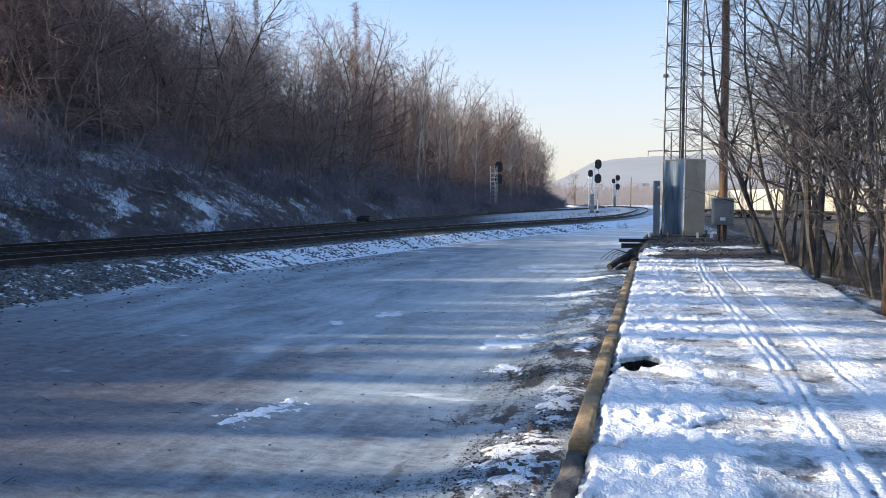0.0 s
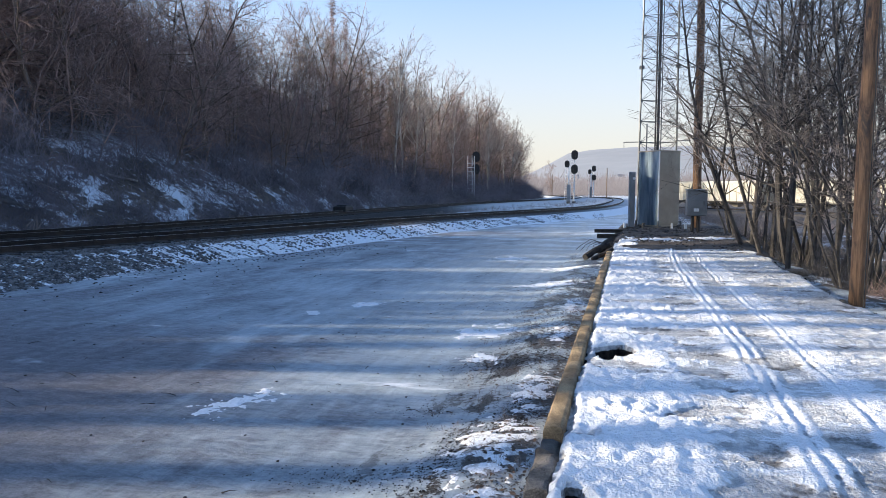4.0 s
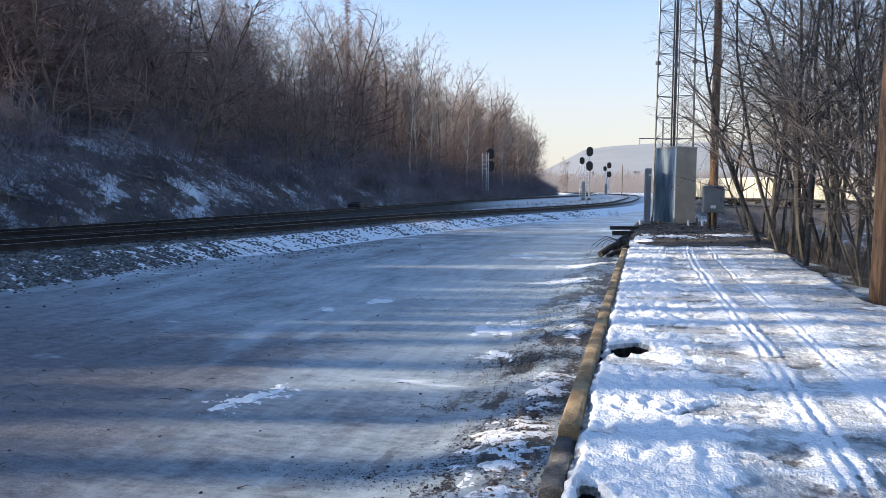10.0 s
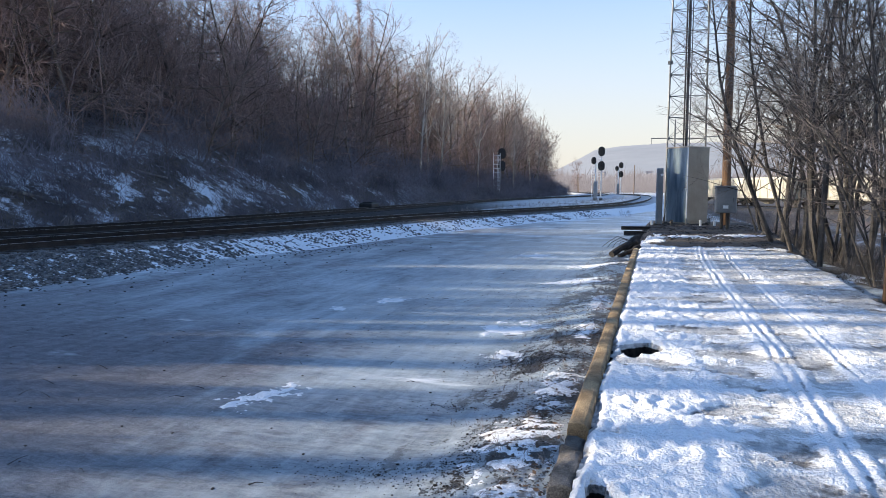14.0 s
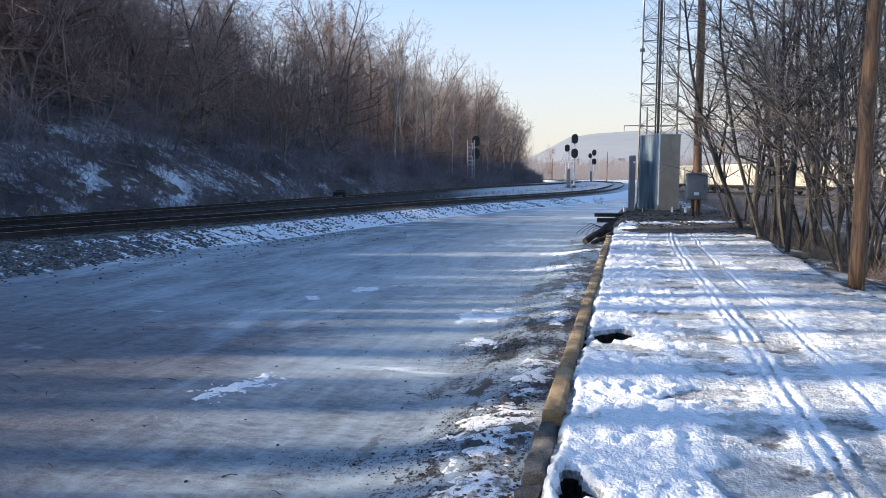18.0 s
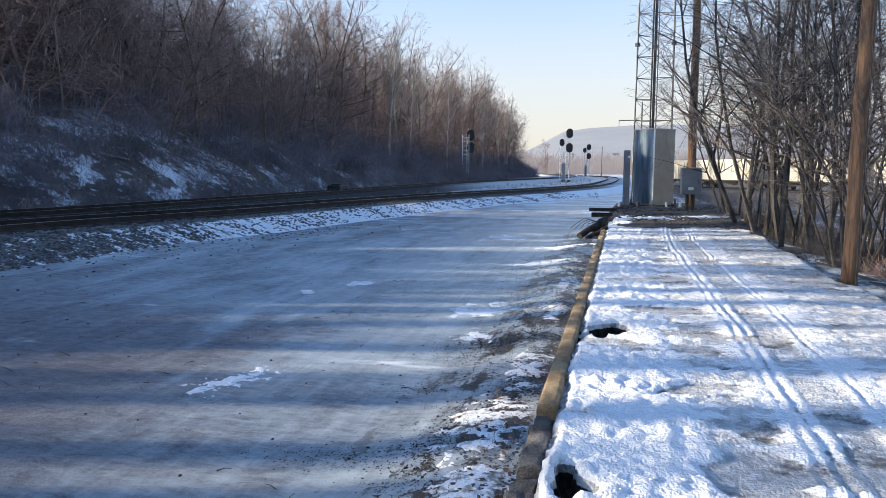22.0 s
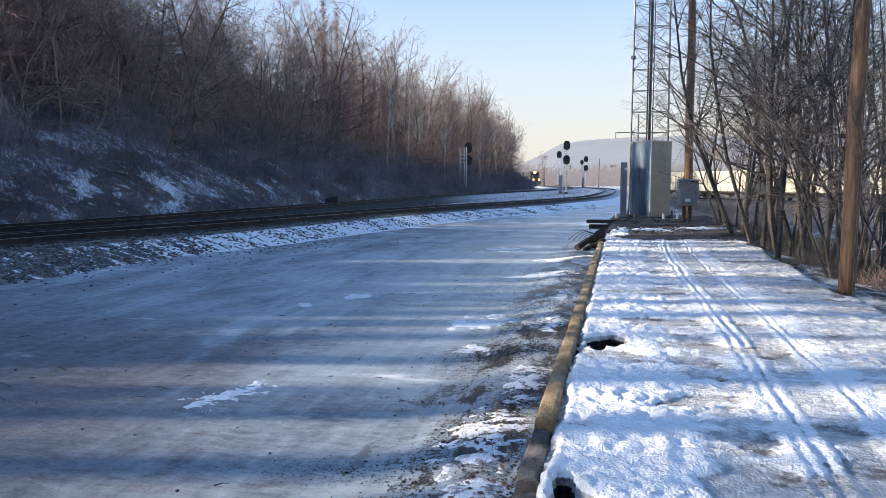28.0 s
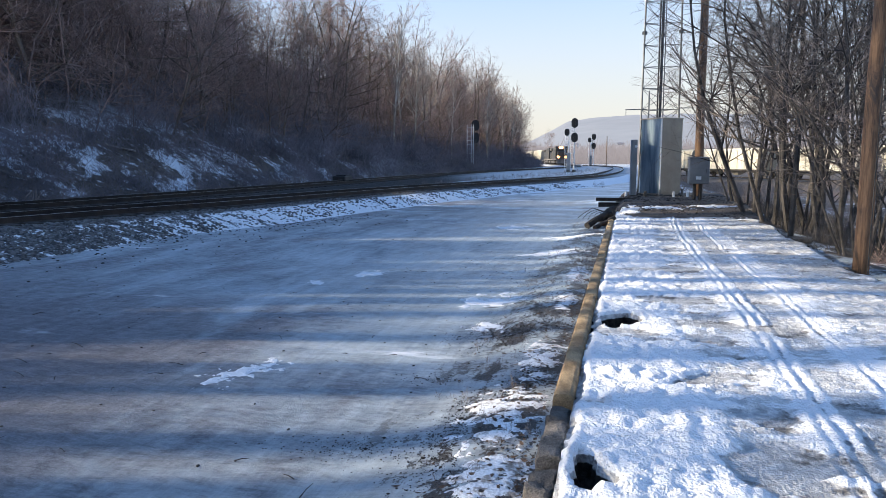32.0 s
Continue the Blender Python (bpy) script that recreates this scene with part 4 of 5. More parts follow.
t = thing("junction_box", "grey steel junction box on twin posts", "junction box", pose(2.12, 23.3, 0.28, 0, 0, 4))
part("box", Mesh().box((0, 0, 0.95), (0.62, 0.34, 0.82), bevel=0.02), GREY_PAINT, t)
door = part("door", Mesh().box((0, -0.178, 0.95), (0.56, 0.014, 0.76), bevel=0.005), GREY_PAINT, t)
part("latch", Mesh().box((0.2, -0.195, 0.95), (0.03, 0.025, 0.14)), STEEL, door)
part("plate", Mesh().box((-0.02, -0.187, 0.73), (0.16, 0.004, 0.1)), ALU, door, "pale blank metal plate")
part("rain_hood", Mesh().box((0, -0.02, 1.375), (0.66, 0.42, 0.025), tilt=3), GREY_PAINT, t)
for x in (-0.1, 0.08):
    part("post", Mesh().tube([(x, 0, -0.1), (x, 0, 0.56)], 0.055, 8), DARK_STEEL, t)

# lattice tower
def tower():
    t = thing("radio_tower", "three-legged lattice steel radio tower behind a cabinet", "tower", pose(1.06, 27.9, 0.28))
    h, bay = 24.0, 0.8
    legs = [(-0.71, -0.2), (0.71, -0.2), (0.04, 0.5)]

    def leg(i, z):
        k = 1 - 0.012 * z
        return Vector((legs[i][0] * k, legs[i][1] * k, z))
    for i in range(3):
        part("leg", Mesh().tube([leg(i, 0), leg(i, h)], 0.036, 8), STEEL, t)
        for z in (6.05, 12.1, 18.1):
            part("leg_flange", Mesh().tube([leg(i, z - 0.06), leg(i, z + 0.06)], 0.1, 10), STEEL, t)
    n = int(h / bay)
    for k in range(n + 1):
        m = Mesh()
        for i in range(3):
            m.tube([leg(i, k * bay), leg((i + 1) % 3, k * bay)], 0.014, 4)
        part("girt", m, STEEL, t)
        if k < n:
            for i in range(3):
                m = Mesh().tube([leg(i, k * bay), leg((i + 1) % 3, (k + 1) * bay)], 0.011, 4).tube([leg((i + 1) % 3, k * bay), leg(i, (k + 1) * bay)], 0.011, 4)
                part("cross_brace", m, STEEL, t)
    part("cable_run", Mesh().tube([(-0.08, 0.42, 0.2), (-0.1, 0.38, h - 1)], 0.03, 6).tube([(-0.01, 0.42, 0.2), (-0.03, 0.38, h - 1)], 0.022, 6), DARK_STEEL, t)
    part("climbing_rail", Mesh().tube([(0.14, 0.5, 0.2), (0.1, 0.4, h - 1)], 0.02, 6), STEEL, t)
    part("antenna_arm", Mesh().tube([(-1.28, -0.2, 3.22), (-0.5, -0.2, 3.22)], 0.018, 6).tube([(-1.26, -0.2, 3.22), (-1.26, -0.2, 3.0)], 0.012, 5), STEEL, t)
    part("antenna_arm", Mesh().tube([(0.6, -0.2, 3.24), (1.2, -0.2, 3.24)], 0.018, 6).tube([(1.15, -0.2, 3.16), (1.15, -0.2, 3.36)], 0.014, 5), STEEL, t)
    part("whip_antenna", Mesh().tube([(-0.42, -0.35, 2.6), (-0.42, -0.35, 3.9)], 0.028, 6), STEEL, t)
    return t


tower()


def timber_pole(label, x, y, z, h, r, lean, m):
    t = thing("utility_pole", label, "utility pole", pose(x, y, z, *lean))
    k = 14
    part("shaft", Mesh().tube([(0.008 * math.sin(i * 1.3), 0.008 * math.cos(i * 1.9), -0.3 + (h + 0.3) * i / k) for i in range(k + 1)], [r * (1 - 0.28 * i / k) for i in range(k + 1)], 20), m, t, smooth=True)
    return t


timber_pole("tall brown timber utility pole behind a junction box", 2.34, 25.6, 0.3, 14.0, 0.15, (0, -0.4, 0), POLE)
near = timber_pole("weathered orange-brown timber utility pole at a thicket's edge", 3.39, 11.55, -0.2, 11.0, 0.117, (0, 0.2, 0), POLE)
part("ground_wire", Mesh().tube([(0.05, -0.155, 0.0), (0.045, -0.15, 3.0), (0.04, -0.125, 8.0)], 0.008, 5), DARK_STEEL, near)

t = thing("iron_post", "thin dark iron post in a small footing block", "post", pose(3.24, 15.5, -0.06, 0, 1.0, 0))
part("shaft", Mesh().tube([(0, 0, -0.1), (0, 0, 2.45)], [0.058, 0.05], 10), DARK_STEEL, t)
part("cap", Mesh().tube([(0, 0, 2.43), (0, 0, 2.53)], [0.062, 0.04], 10), DARK_STEEL, t)
part("footing", Mesh().box((0.16, -0.08, 0.0), (0.42, 0.26, 0.13), 8, bevel=0.03), CONCRETE_DARK, t)


def lump(name, label, category, x, y, z, r, seed, material, squash=0.7):
    bm = bmesh.new()
    bmesh.ops.create_icosphere(bm, subdivisions=3, radius=r)
    for q in bm.verts:
        q.co *= 0.85 + 0.5 * noise.noise(q.co * (1.6 / r) * 0.5 + Vector((seed, 0, 0))) + 0.2 * noise.noise(q.co * (4 / r) * 0.5)
        q.co.z *= squash
    me = bpy.data.meshes.new(name)
    bm.to_mesh(me)
    bm.free()
    me.materials.append(material)
    ob = new(name, me)
    ob.matrix_basis = pose(x, y, z, 0, 0, seed * 40)
    return tagged(ob, label, category)


lump("rock", "pale angular rock beside a utility pole", "rock", 3.14, 11.35, -0.13, 0.13, 2, CONCRETE_DARK, 0.9)
lump("rock", "small dark rock below a timber pole", "rock", 3.2, 10.3, -0.2, 0.17, 4, CONCRETE_DARK)
lump("rock", "small pale rock in leaf litter", "rock", 3.55, 9.9, -0.28, 0.17, 6, CONCRETE_DARK)
lump("rock", "pale rock at the foot of a mound", "rock", 3.05, 21.6, 0.2, 0.16, 7, CONCRETE_DARK, 1.3)
lump("rock", "dark rock at the foot of a thicket", "rock", 3.35, 21.2, 0.1, 0.2, 8, CONCRETE_DARK)


# wreckage at the broken end of the platform
def log(label, p, q, r, mt=TIE):
    t = thing("timber_log", label, "log")
    p, q = Vector(p), Vector(q)
    part("wood", Mesh().tube([p.lerp(q, i / 6) + Vector((0.015 * math.sin(i * 2.2), 0.01 * math.cos(i * 3), 0.012 * math.sin(i * 1.4))) for i in range(7)], [r * (1 + 0.08 * math.sin(i * 2.7)) for i in range(7)], 10), mt, t)
    return t


log("broken dark timber leaning on a platform's end", (-1.05, 18.1, -0.12), (-0.42, 19.2, 0.26), 0.085)
log("split dark timber lying against a platform", (-0.85, 17.9, -0.15), (-0.38, 18.6, 0.05), 0.06)
log("short rotten log end by a broken kerb", (-0.72, 19.3, -0.1), (-0.4, 18.8, 0.18), 0.075)
for y, z, w, ln in ((23.6, 0.27, 0.1, 1.3), (23.2, 0.12, 0.13, 1.1)):
    t = thing("steel_beam", "dark rusted steel beam sticking out of a mound", "beam", pose(-0.42, y, z, 0, 0, 3))
    part("web", Mesh().box((0, 0, 0), (ln, 0.02, w)), DARK_STEEL, t)
    part("top_flange", Mesh().box((0, 0, w / 2), (ln, 0.14, 0.02)), DARK_STEEL, t)
    part("bottom_flange", Mesh().box((0, 0, -w / 2), (ln, 0.14, 0.02)), DARK_STEEL, t)
t = thing("bent_rebar", "bent rusty bars sticking out of broken concrete", "rebar")
for k in range(5):
    y = 19.0 + k * 0.2
    part("bar", Mesh().tube([(-0.45, y, 0.08), (-0.6 - 0.1 * k, y - 0.05, 0.16 + 0.02 * k), (-0.75 - 0.13 * k, y, 0.14 - .02 * k), (-0.8 - 0.15 * k, y, -0.06)], 0.009, 5), DARK_STEEL, t)


for x0, y0, x1, y1, r in ((-24.6, 18.2, -22.7, 21.6, .07), (-24.2, 27.0, -23.8, 29.2, .05), (-24.9, 22.6, -23.2, 24.1, .05)):
    log("pale fallen trunk lying on a snowy hillside", (x0, y0, float(ground_z(x0, y0)) + 0.3), (x1, y1, float(ground_z(x1, y1)) + r), r, BARK_PALE)


# ---- trees ----
def side_of(d, r):
    a = d.cross(Vector((0.3, 0.2, 0.93))).normalized()
    b = d.cross(a)
    u = r.uniform(0, 2 * math.pi)
    return a * math.cos(u) + b * math.sin(u)


def limb(m, tw, p, d, length, radius, level, r, spec):
    """One limb with its branches; the finest become twigs."""
    if level >= spec["levels"]:
        tw.cone(p, p + d * length, max(radius, spec["twig"]))
        return
    segs = 6 if level == 0 else (3 if level == 1 else 2)
    pts, rad = [p], [radius]
    for i in range(segs):
        bend = spec["bend"] * (1 if level else 0.45)
        d = (d + Vector((r.gauss(0, bend), r.gauss(0, bend), r.gauss(0, bend * 0.6) + spec["lift"] * (level > 0)))).normalized()
        pts.append(pts[-1] + d * (length / segs))
        rad.append(radius * (1 - 0.8 * (i + 1) / segs))
    (m if level < 2 else tw).tube(pts, rad, 7 if level == 0 else (4 if level == 1 else 3), caps=False)
    for i in range(spec["count"][level]):
        f = spec["from"][level] + (1 - spec["from"][level]) * (i + r.random()) / spec["count"][level]
        k = min(int(f * segs), segs - 1)
        q = pts[k].lerp(pts[k + 1], f * segs - k)
        dd = (pts[k + 1] - pts[k]).normalized()
        a = radians(r.uniform(*spec["angle"]))
        nd = (dd * math.cos(a) + side_of(dd, r) * math.sin(a)).normalized()
        limb(m, tw, q, nd, length * spec["ratio"][level] * r.uniform(0.6, 1.2) * (1.15 - 0.55 * f), rad[k] * 0.55, level + 1, r, spec)
    tw.cone(pts[-1], pts[-1] + d * length * 0.2, rad[-1])


def tree_meshes(seed, height, spec, stems=1, spread=0.0):
    r = random.Random(seed)
    m, tw = Mesh(), Mesh()
    for k in range(stems):
        a = 2 * math.pi * (k + r.random() * 0.7) / stems
        out = spread * r.uniform(0.4, 1.2)
        p = Vector((math.cos(a) * 0.25 * (stems > 1), math.sin(a) * 0.25 * (stems > 1), -0.3))
        d = Vector((math.cos(a) * out, math.sin(a) * out, 1)).normalized()
        limb(m, tw, p, d, height * r.uniform(0.75, 1.05) if stems > 1 else height, spec["radius"] * (r.uniform(0.5, 1.1) if stems > 1 else 1), 0, r, spec)
    return m, tw


WOOD = dict(levels=3, count=(16, 7, 5), ratio=(0.37, 0.5, 0.6), angle=(30, 85), bend=0.28, lift=0.06, twig=0.014, radius=0.14)
WOOD["from"] = (0.12, 0.15, 0.15)
SCRUB = dict(levels=3, count=(14, 6, 5), ratio=(0.32, 0.5, 0.6), angle=(25, 75), bend=0.2, lift=0.04, twig=0.005, radius=0.075)
SCRUB["from"] = (0.27, 0.15, 0.15)


def tree(name, label, seed, height, spec, bark, twigs, stems=1, spread=0.0, vine=False):
    t = thing(name, label, "tree")
    m, tw = tree_meshes(seed, height, spec, stems, spread)
    if vine:
        r = random.Random(seed)
        for i in range(900):
            a, z = r.uniform(0, 6.28), height * r.uniform(0.25, 1.0)
            p = Vector((0.12 * math.cos(a), 0.12 * math.sin(a), z))
            tw.cone(p, p + Vector((r.gauss(0, .35), r.gauss(0, .35), r.gauss(0.0, .3))), 0.022)
    part("trunk", m, bark, t)
    part("crown", tw, twigs, t)
    return t


woods = [tree("tree", "bare grey-brown woodland tree on a hillside", 100 + i, h, WOOD, BARK, TWIG) for i, h in enumerate((14, 12.5, 15, 11.5, 13.5, 10.5))]
woods.append(tree("tree", "bare many-stemmed tree on a wooded hillside", 120, 11, dict(WOOD, count=(9, 6, 5), radius=0.1), BARK, TWIG, 4, 0.22))
woods.append(tree("tree", "tall dead tree wrapped in climbing vines", 121, 16, dict(WOOD, count=(7, 5, 4)), BARK, TWIG, vine=True))
used = [False] * len(woods)


def plant(protos, used, k, x, y, z, size, turn):
    m = pose(x, y, z, 0, 0, turn) @ Matrix.Diagonal((size, size, size, 1))
    if not used[k]:
        protos[k].matrix_basis, used[k] = m, True
    else:
        copy_thing(protos[k], m)


tr = random.Random(5)
# The low sun comes between unseen stems, added on the near hill to band the light: centres and
# half widths of the shaded bands, across the light at the platform.
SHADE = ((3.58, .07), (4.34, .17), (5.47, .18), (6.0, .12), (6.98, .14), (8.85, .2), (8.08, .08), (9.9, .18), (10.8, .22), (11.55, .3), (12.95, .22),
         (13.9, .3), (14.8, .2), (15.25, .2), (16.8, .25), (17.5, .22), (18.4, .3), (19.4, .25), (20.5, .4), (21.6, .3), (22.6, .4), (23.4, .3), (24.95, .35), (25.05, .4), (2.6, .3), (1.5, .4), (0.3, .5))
SLOTS = ((4.6, .1), (6.4, .2), (8.45, .2), (11.2, .1), (16.05, .35), (19.0, .2))      # gaps that reach down to the lot


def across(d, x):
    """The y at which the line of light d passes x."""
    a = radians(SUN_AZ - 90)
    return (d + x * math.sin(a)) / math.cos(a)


spots = []
for y in np.arange(26, 178, 1.2):
    spots.append((y + tr.uniform(-.6, .6), 3.0 + 9 * tr.random() ** 1.1))
    if tr.random() < .6:
        spots.append((y + tr.uniform(-.6, .6), 10 + 22 * tr.random()))
for y in np.arange(-34, -14, 1.6):
    spots.append((y + tr.uniform(-.7, .7), 3 + 18 * tr.random()))
for y, s in spots:
    x = float(foot(y)) - s
    k = tr.choice((0, 1, 2, 3, 4, 5, 6, 0, 1, 4))
    plant(woods, used, k, x, y, float(ground_z(x, y)) - 0.1, tr.uniform(0.78, 1.12) * (0.72 if 43 < y < 61 else 1.0), tr.uniform(0, 360))
def as_arrays(m, tw):
    """Trunk and twigs of a small or far tree as loose triangles."""
    k = len(m.v)
    fs = [f for f in m.f] + [tuple(i + k for i in f) for f in tw.f]
    return np.array(m.v + tw.v), np.array([t for f in fs for t in ([f] if len(f) == 3 else [(f[0], f[1], f[2]), (f[0], f[2], f[3])])])


# slim trees out of view, placed in the bands that they are to shade
slim = [as_arrays(*tree_meshes(140 + i, 17, dict(WOOD, count=(7, 4, 4), radius=0.17, bend=0.05) | {"from": (0.7, 0.2, 0.15)})) for i in range(3)]
pl = []
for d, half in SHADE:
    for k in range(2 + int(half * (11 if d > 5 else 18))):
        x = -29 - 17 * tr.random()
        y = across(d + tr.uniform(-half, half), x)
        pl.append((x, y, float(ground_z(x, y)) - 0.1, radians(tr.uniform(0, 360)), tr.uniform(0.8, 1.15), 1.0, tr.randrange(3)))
soup("crest_trees", *scatter(slim, pl), TWIG, label="slim bare hill trees out of view, added to stripe the sunlight", category="trees")
rising = dict(WOOD, count=(17, 7, 5), ratio=(0.4, 0.5, 0.55), angle=(16, 42), bend=0.13, lift=0.11, twig=0.024, radius=0.16)
rising["from"] = (0.3, 0.2, 0.15)
tall = [tree("tree", "tall pale-stemmed bare tree with rising limbs on a hillside", 160 + i, h, rising, BARK_PALE, TWIG_PALE) for i, h in enumerate((15, 14, 13))]
used_tall = [False] * 3
for y in np.arange(62, 170, 2.1):           # the tallest crowns stand along the crest and lean out over the line
    yy, s, k = y + tr.uniform(-1.2, 1.2), tr.uniform(1.5, 9), tr.randrange(3)
    x = float(foot(yy)) - s
    z = float(ground_z(x, yy)) - 0.1
    plant(tall, used_tall, k, x, yy, z, (18.4 + tr.uniform(-3.2, .8) - z) / (1.08 * (15, 14, 13)[k]), tr.uniform(0, 360))
for x, y, h in ((-24.8, 72, 20), (-25.6, 76, 18.6), (-28.5, 57, 18)):     # broad crowns over the rest
    z = float(ground_z(x, y)) - 0.1
    plant(tall, used_tall, 0, x, y, z, (h - z) / 15.5, tr.uniform(0, 360))
for x, y, sz in ((-27.8, 62, 1.02), (-27.9, 65.5, .9), (-30, 48, .9)):
    plant(woods, used, 7, x, y, float(ground_z(x, y)) - 0.1, sz, tr.uniform(0, 360))


def brush_proto(seed, n, tall, wide, r, span=(0.25, 0.6)):
    q = random.Random(seed)
    m = Mesh()
    for i in range(n):
        a, rad = q.uniform(0, 6.28), wide * q.random() ** 0.6 * 0.6
        p = Vector((math.cos(a) * rad, math.sin(a) * rad, tall * 0.55 * q.random() ** 1.5))
        d = Vector((q.gauss(0, .5), q.gauss(0, .5), q.uniform(0.3, 1.0))).normalized()
        m.cone(p, p + d * tall * q.uniform(*span), r)
    return np.array(m.v), np.array(m.f)


# dense undergrowth on the near hill, unseen, added to shade the lot up to where the light skims over it
hedge = [brush_proto(70 + i, 90, 1.0, 1.3, 0.045, (0.25, 0.6)) for i in range(4)]
pl = []
for _ in range(760):
    x, d = -27.5 - 11 * tr.random(), tr.uniform(-3, 27)
    y = across(d, x)
    z = float(ground_z(x, y)) - 0.1
    top = (-2.3 - x) * math.tan(radians(SUN_EL)) / math.cos(radians(SUN_AZ - 90)) - 0.25 - tr.uniform(0, 1.3)
    if min(abs(d - c) - w for c, w in SLOTS) < 0.5:
        top -= tr.uniform(0.3, 2.6)
    pl.append((x, y, z, tr.uniform(0, 6), 1.0, max(0.4, (top - z) / 0.8), tr.randrange(4)))
soup("hill_undergrowth", *scatter(hedge, pl), BRUSH, label="dense leafless undergrowth out of view, added to shade the lot", category="brush")
brush = [brush_proto(i, 130, 1.8, 1.7, 0.011, (0.14, 0.36)) for i in range(5)]
pl = []
for _ in range(1500):
    y = 18 + 150 * tr.random() ** 1.1
    s = -0.6 + 9.5 * tr.random() ** 1.35
    x = float(foot(y)) - s
    pl.append((x, y, float(ground_z(x, y)) - 0.05, tr.uniform(0, 6), tr.uniform(0.7, 1.7) * (0.6 if s < 1.5 else 1.0), tr.uniform(.8, 1.3), tr.randrange(5)))
for _ in range(90):
    y = tr.uniform(138, 166)
    x = float(np.interp(y, [138, 152, 166], [-19.2, -18.9, -21.5])) - abs(tr.gauss(0, 2.2))
    pl.append((x, y, float(ground_z(x, y)) - 0.05, tr.uniform(0, 6), tr.uniform(0.9, 1.5) + 0.25 * min(-19 - x, 4), tr.uniform(.8, 1.2), tr.randrange(5)))
soup("hillside_brush", *scatter(brush, pl), BRUSH, label="tangled grey-brown leafless brush on a hillside", category="brush")
def sapling_proto(seed, reach=0.55, count=(12, 7)):
    """A small bush-like tree as loose triangles."""
    sp = dict(levels=2, count=count, ratio=(reach, 0.55), angle=(30, 85), bend=0.36, lift=0.06, twig=0.012, radius=0.03)
    sp["from"] = (0.08, 0.1)
    return as_arrays(*tree_meshes(seed, 4.8, sp, 1, 0.0))


saplings = [sapling_proto(400 + i) for i in range(5)]

pl = []
for _ in range(470):
    y = 22 + 155 * tr.random() ** 1.15
    s = 1.5 + 26 * tr.random() ** 1.1
    x = float(foot(y)) - s
    pl.append((x, y, float(ground_z(x, y)) - 0.1, tr.uniform(0, 6), tr.uniform(0.5, 1.25), tr.uniform(.8, 1.3), tr.randrange(5)))
# a taller clump out of view, added to shade the cabinet and the mound
for _ in range(34):
    y = tr.uniform(15.6, 19.5)
    x = float(foot(y)) - tr.uniform(9, 16)
    pl.append((x, y, float(ground_z(x, y)) - 0.1, tr.uniform(0, 6), tr.uniform(1.5, 2.0), 1.2, tr.randrange(5)))
for _ in range(330):
    y, s = 25 + 42 * tr.random() ** 1.3, 6 + 30 * tr.random()
    x = float(foot(y)) - s
    pl.append((x, y, float(ground_z(x, y)) - 0.1, tr.uniform(0, 6), tr.uniform(1.3, 2.1), tr.uniform(.9, 1.25), tr.randrange(5)))
for _ in range(200):
    y, s = 24 + 24 * tr.random() ** 1.2, tr.uniform(18, 46)
    x = float(foot(y)) - s
    pl.append((x, y, float(ground_z(x, y)) - 0.1, tr.uniform(0, 6), tr.uniform(1.2, 1.9), tr.uniform(.9, 1.2), tr.randrange(5)))
soup("hillside_saplings", *scatter(saplings, pl), TWIG, label="dense bare saplings under taller hillside trees", category="saplings")

# the thicket beside the platform
tr = random.Random(23)
scrub = [tree("thicket_tree", "dark bare many-stemmed tree in a thicket", 200 + i, h, dict(SCRUB, radius=rd, count=ct), BARK_DARK, TWIG_DARK, st, sp)
         for i, (h, rd, st, sp, ct) in enumerate(((9.5, .075, 6, .22, (15, 7, 5)), (8.5, .06, 6, .3, (14, 6, 5)), (10, .09, 4, .2, (16, 7, 5)), (7.0, .045, 7, .36, (13, 6, 5))))]
used2 = [False] * 4
for k, x, y, sz in ((1, 3.35, 22.3, .85), (0, 3.6, 20.7, 1.0), (2, 3.75, 19.3, 1.0), (0, 3.9, 18.0, .95), (2, 4.6, 18.6, 1.0), (2, 4.25, 16.5, .9), (3, 4.1, 13.9, .85),
                    (1, 4.85, 14.8, .9), (3, 4.7, 12.3, .8), (1, 5.6, 13.0, .9), (0, 5.6, 17.0, .9), (1, 7.5, 26.5, 1.0)):
    plant(scrub, used2, k, x, y, float(ground_z(x, y)) - 0.05, sz, tr.uniform(0, 360))
pl, pl_dry = [], []
for _ in range(130):
    y = tr.uniform(9.5, 27)
    x = 3.75 + abs(tr.gauss(0, 1.8)) + 0.2 * (y < 13)
    (pl if y > 13.5 else pl_dry).append((x, y, float(ground_z(x, y)) - 0.05, tr.uniform(0, 6), tr.uniform(0.2, 0.5), tr.uniform(.8, 1.3), tr.randrange(5)))
thin = [brush_proto(20 + i, 110, 1.6, 1.5, 0.01) for i in range(5)]
soup("thicket_brush", *scatter(thin, pl), BARK_DARK, label="dark leafless undergrowth beside a platform", category="brush")
soup("dry_brush", *scatter(thin, pl_dry), TWIG, label="dry brown undergrowth round a timber pole", category="brush")
pl = []
for _ in range(260):
    y = 27 + 60 * tr.random()
    x = 2.0 + y * 0.22 * tr.random() + tr.uniform(0, 4)
    pl.append((x, y, float(ground_z(x, y)) - 0.05, tr.uniform(0, 6), tr.uniform(0.4, 0.8), tr.uniform(.7, 1.1), tr.randrange(5)))
soup("dead_grass", *scatter(thin, pl), STRAW, label="dead straw-coloured weeds in a field", category="grass")
pl = []
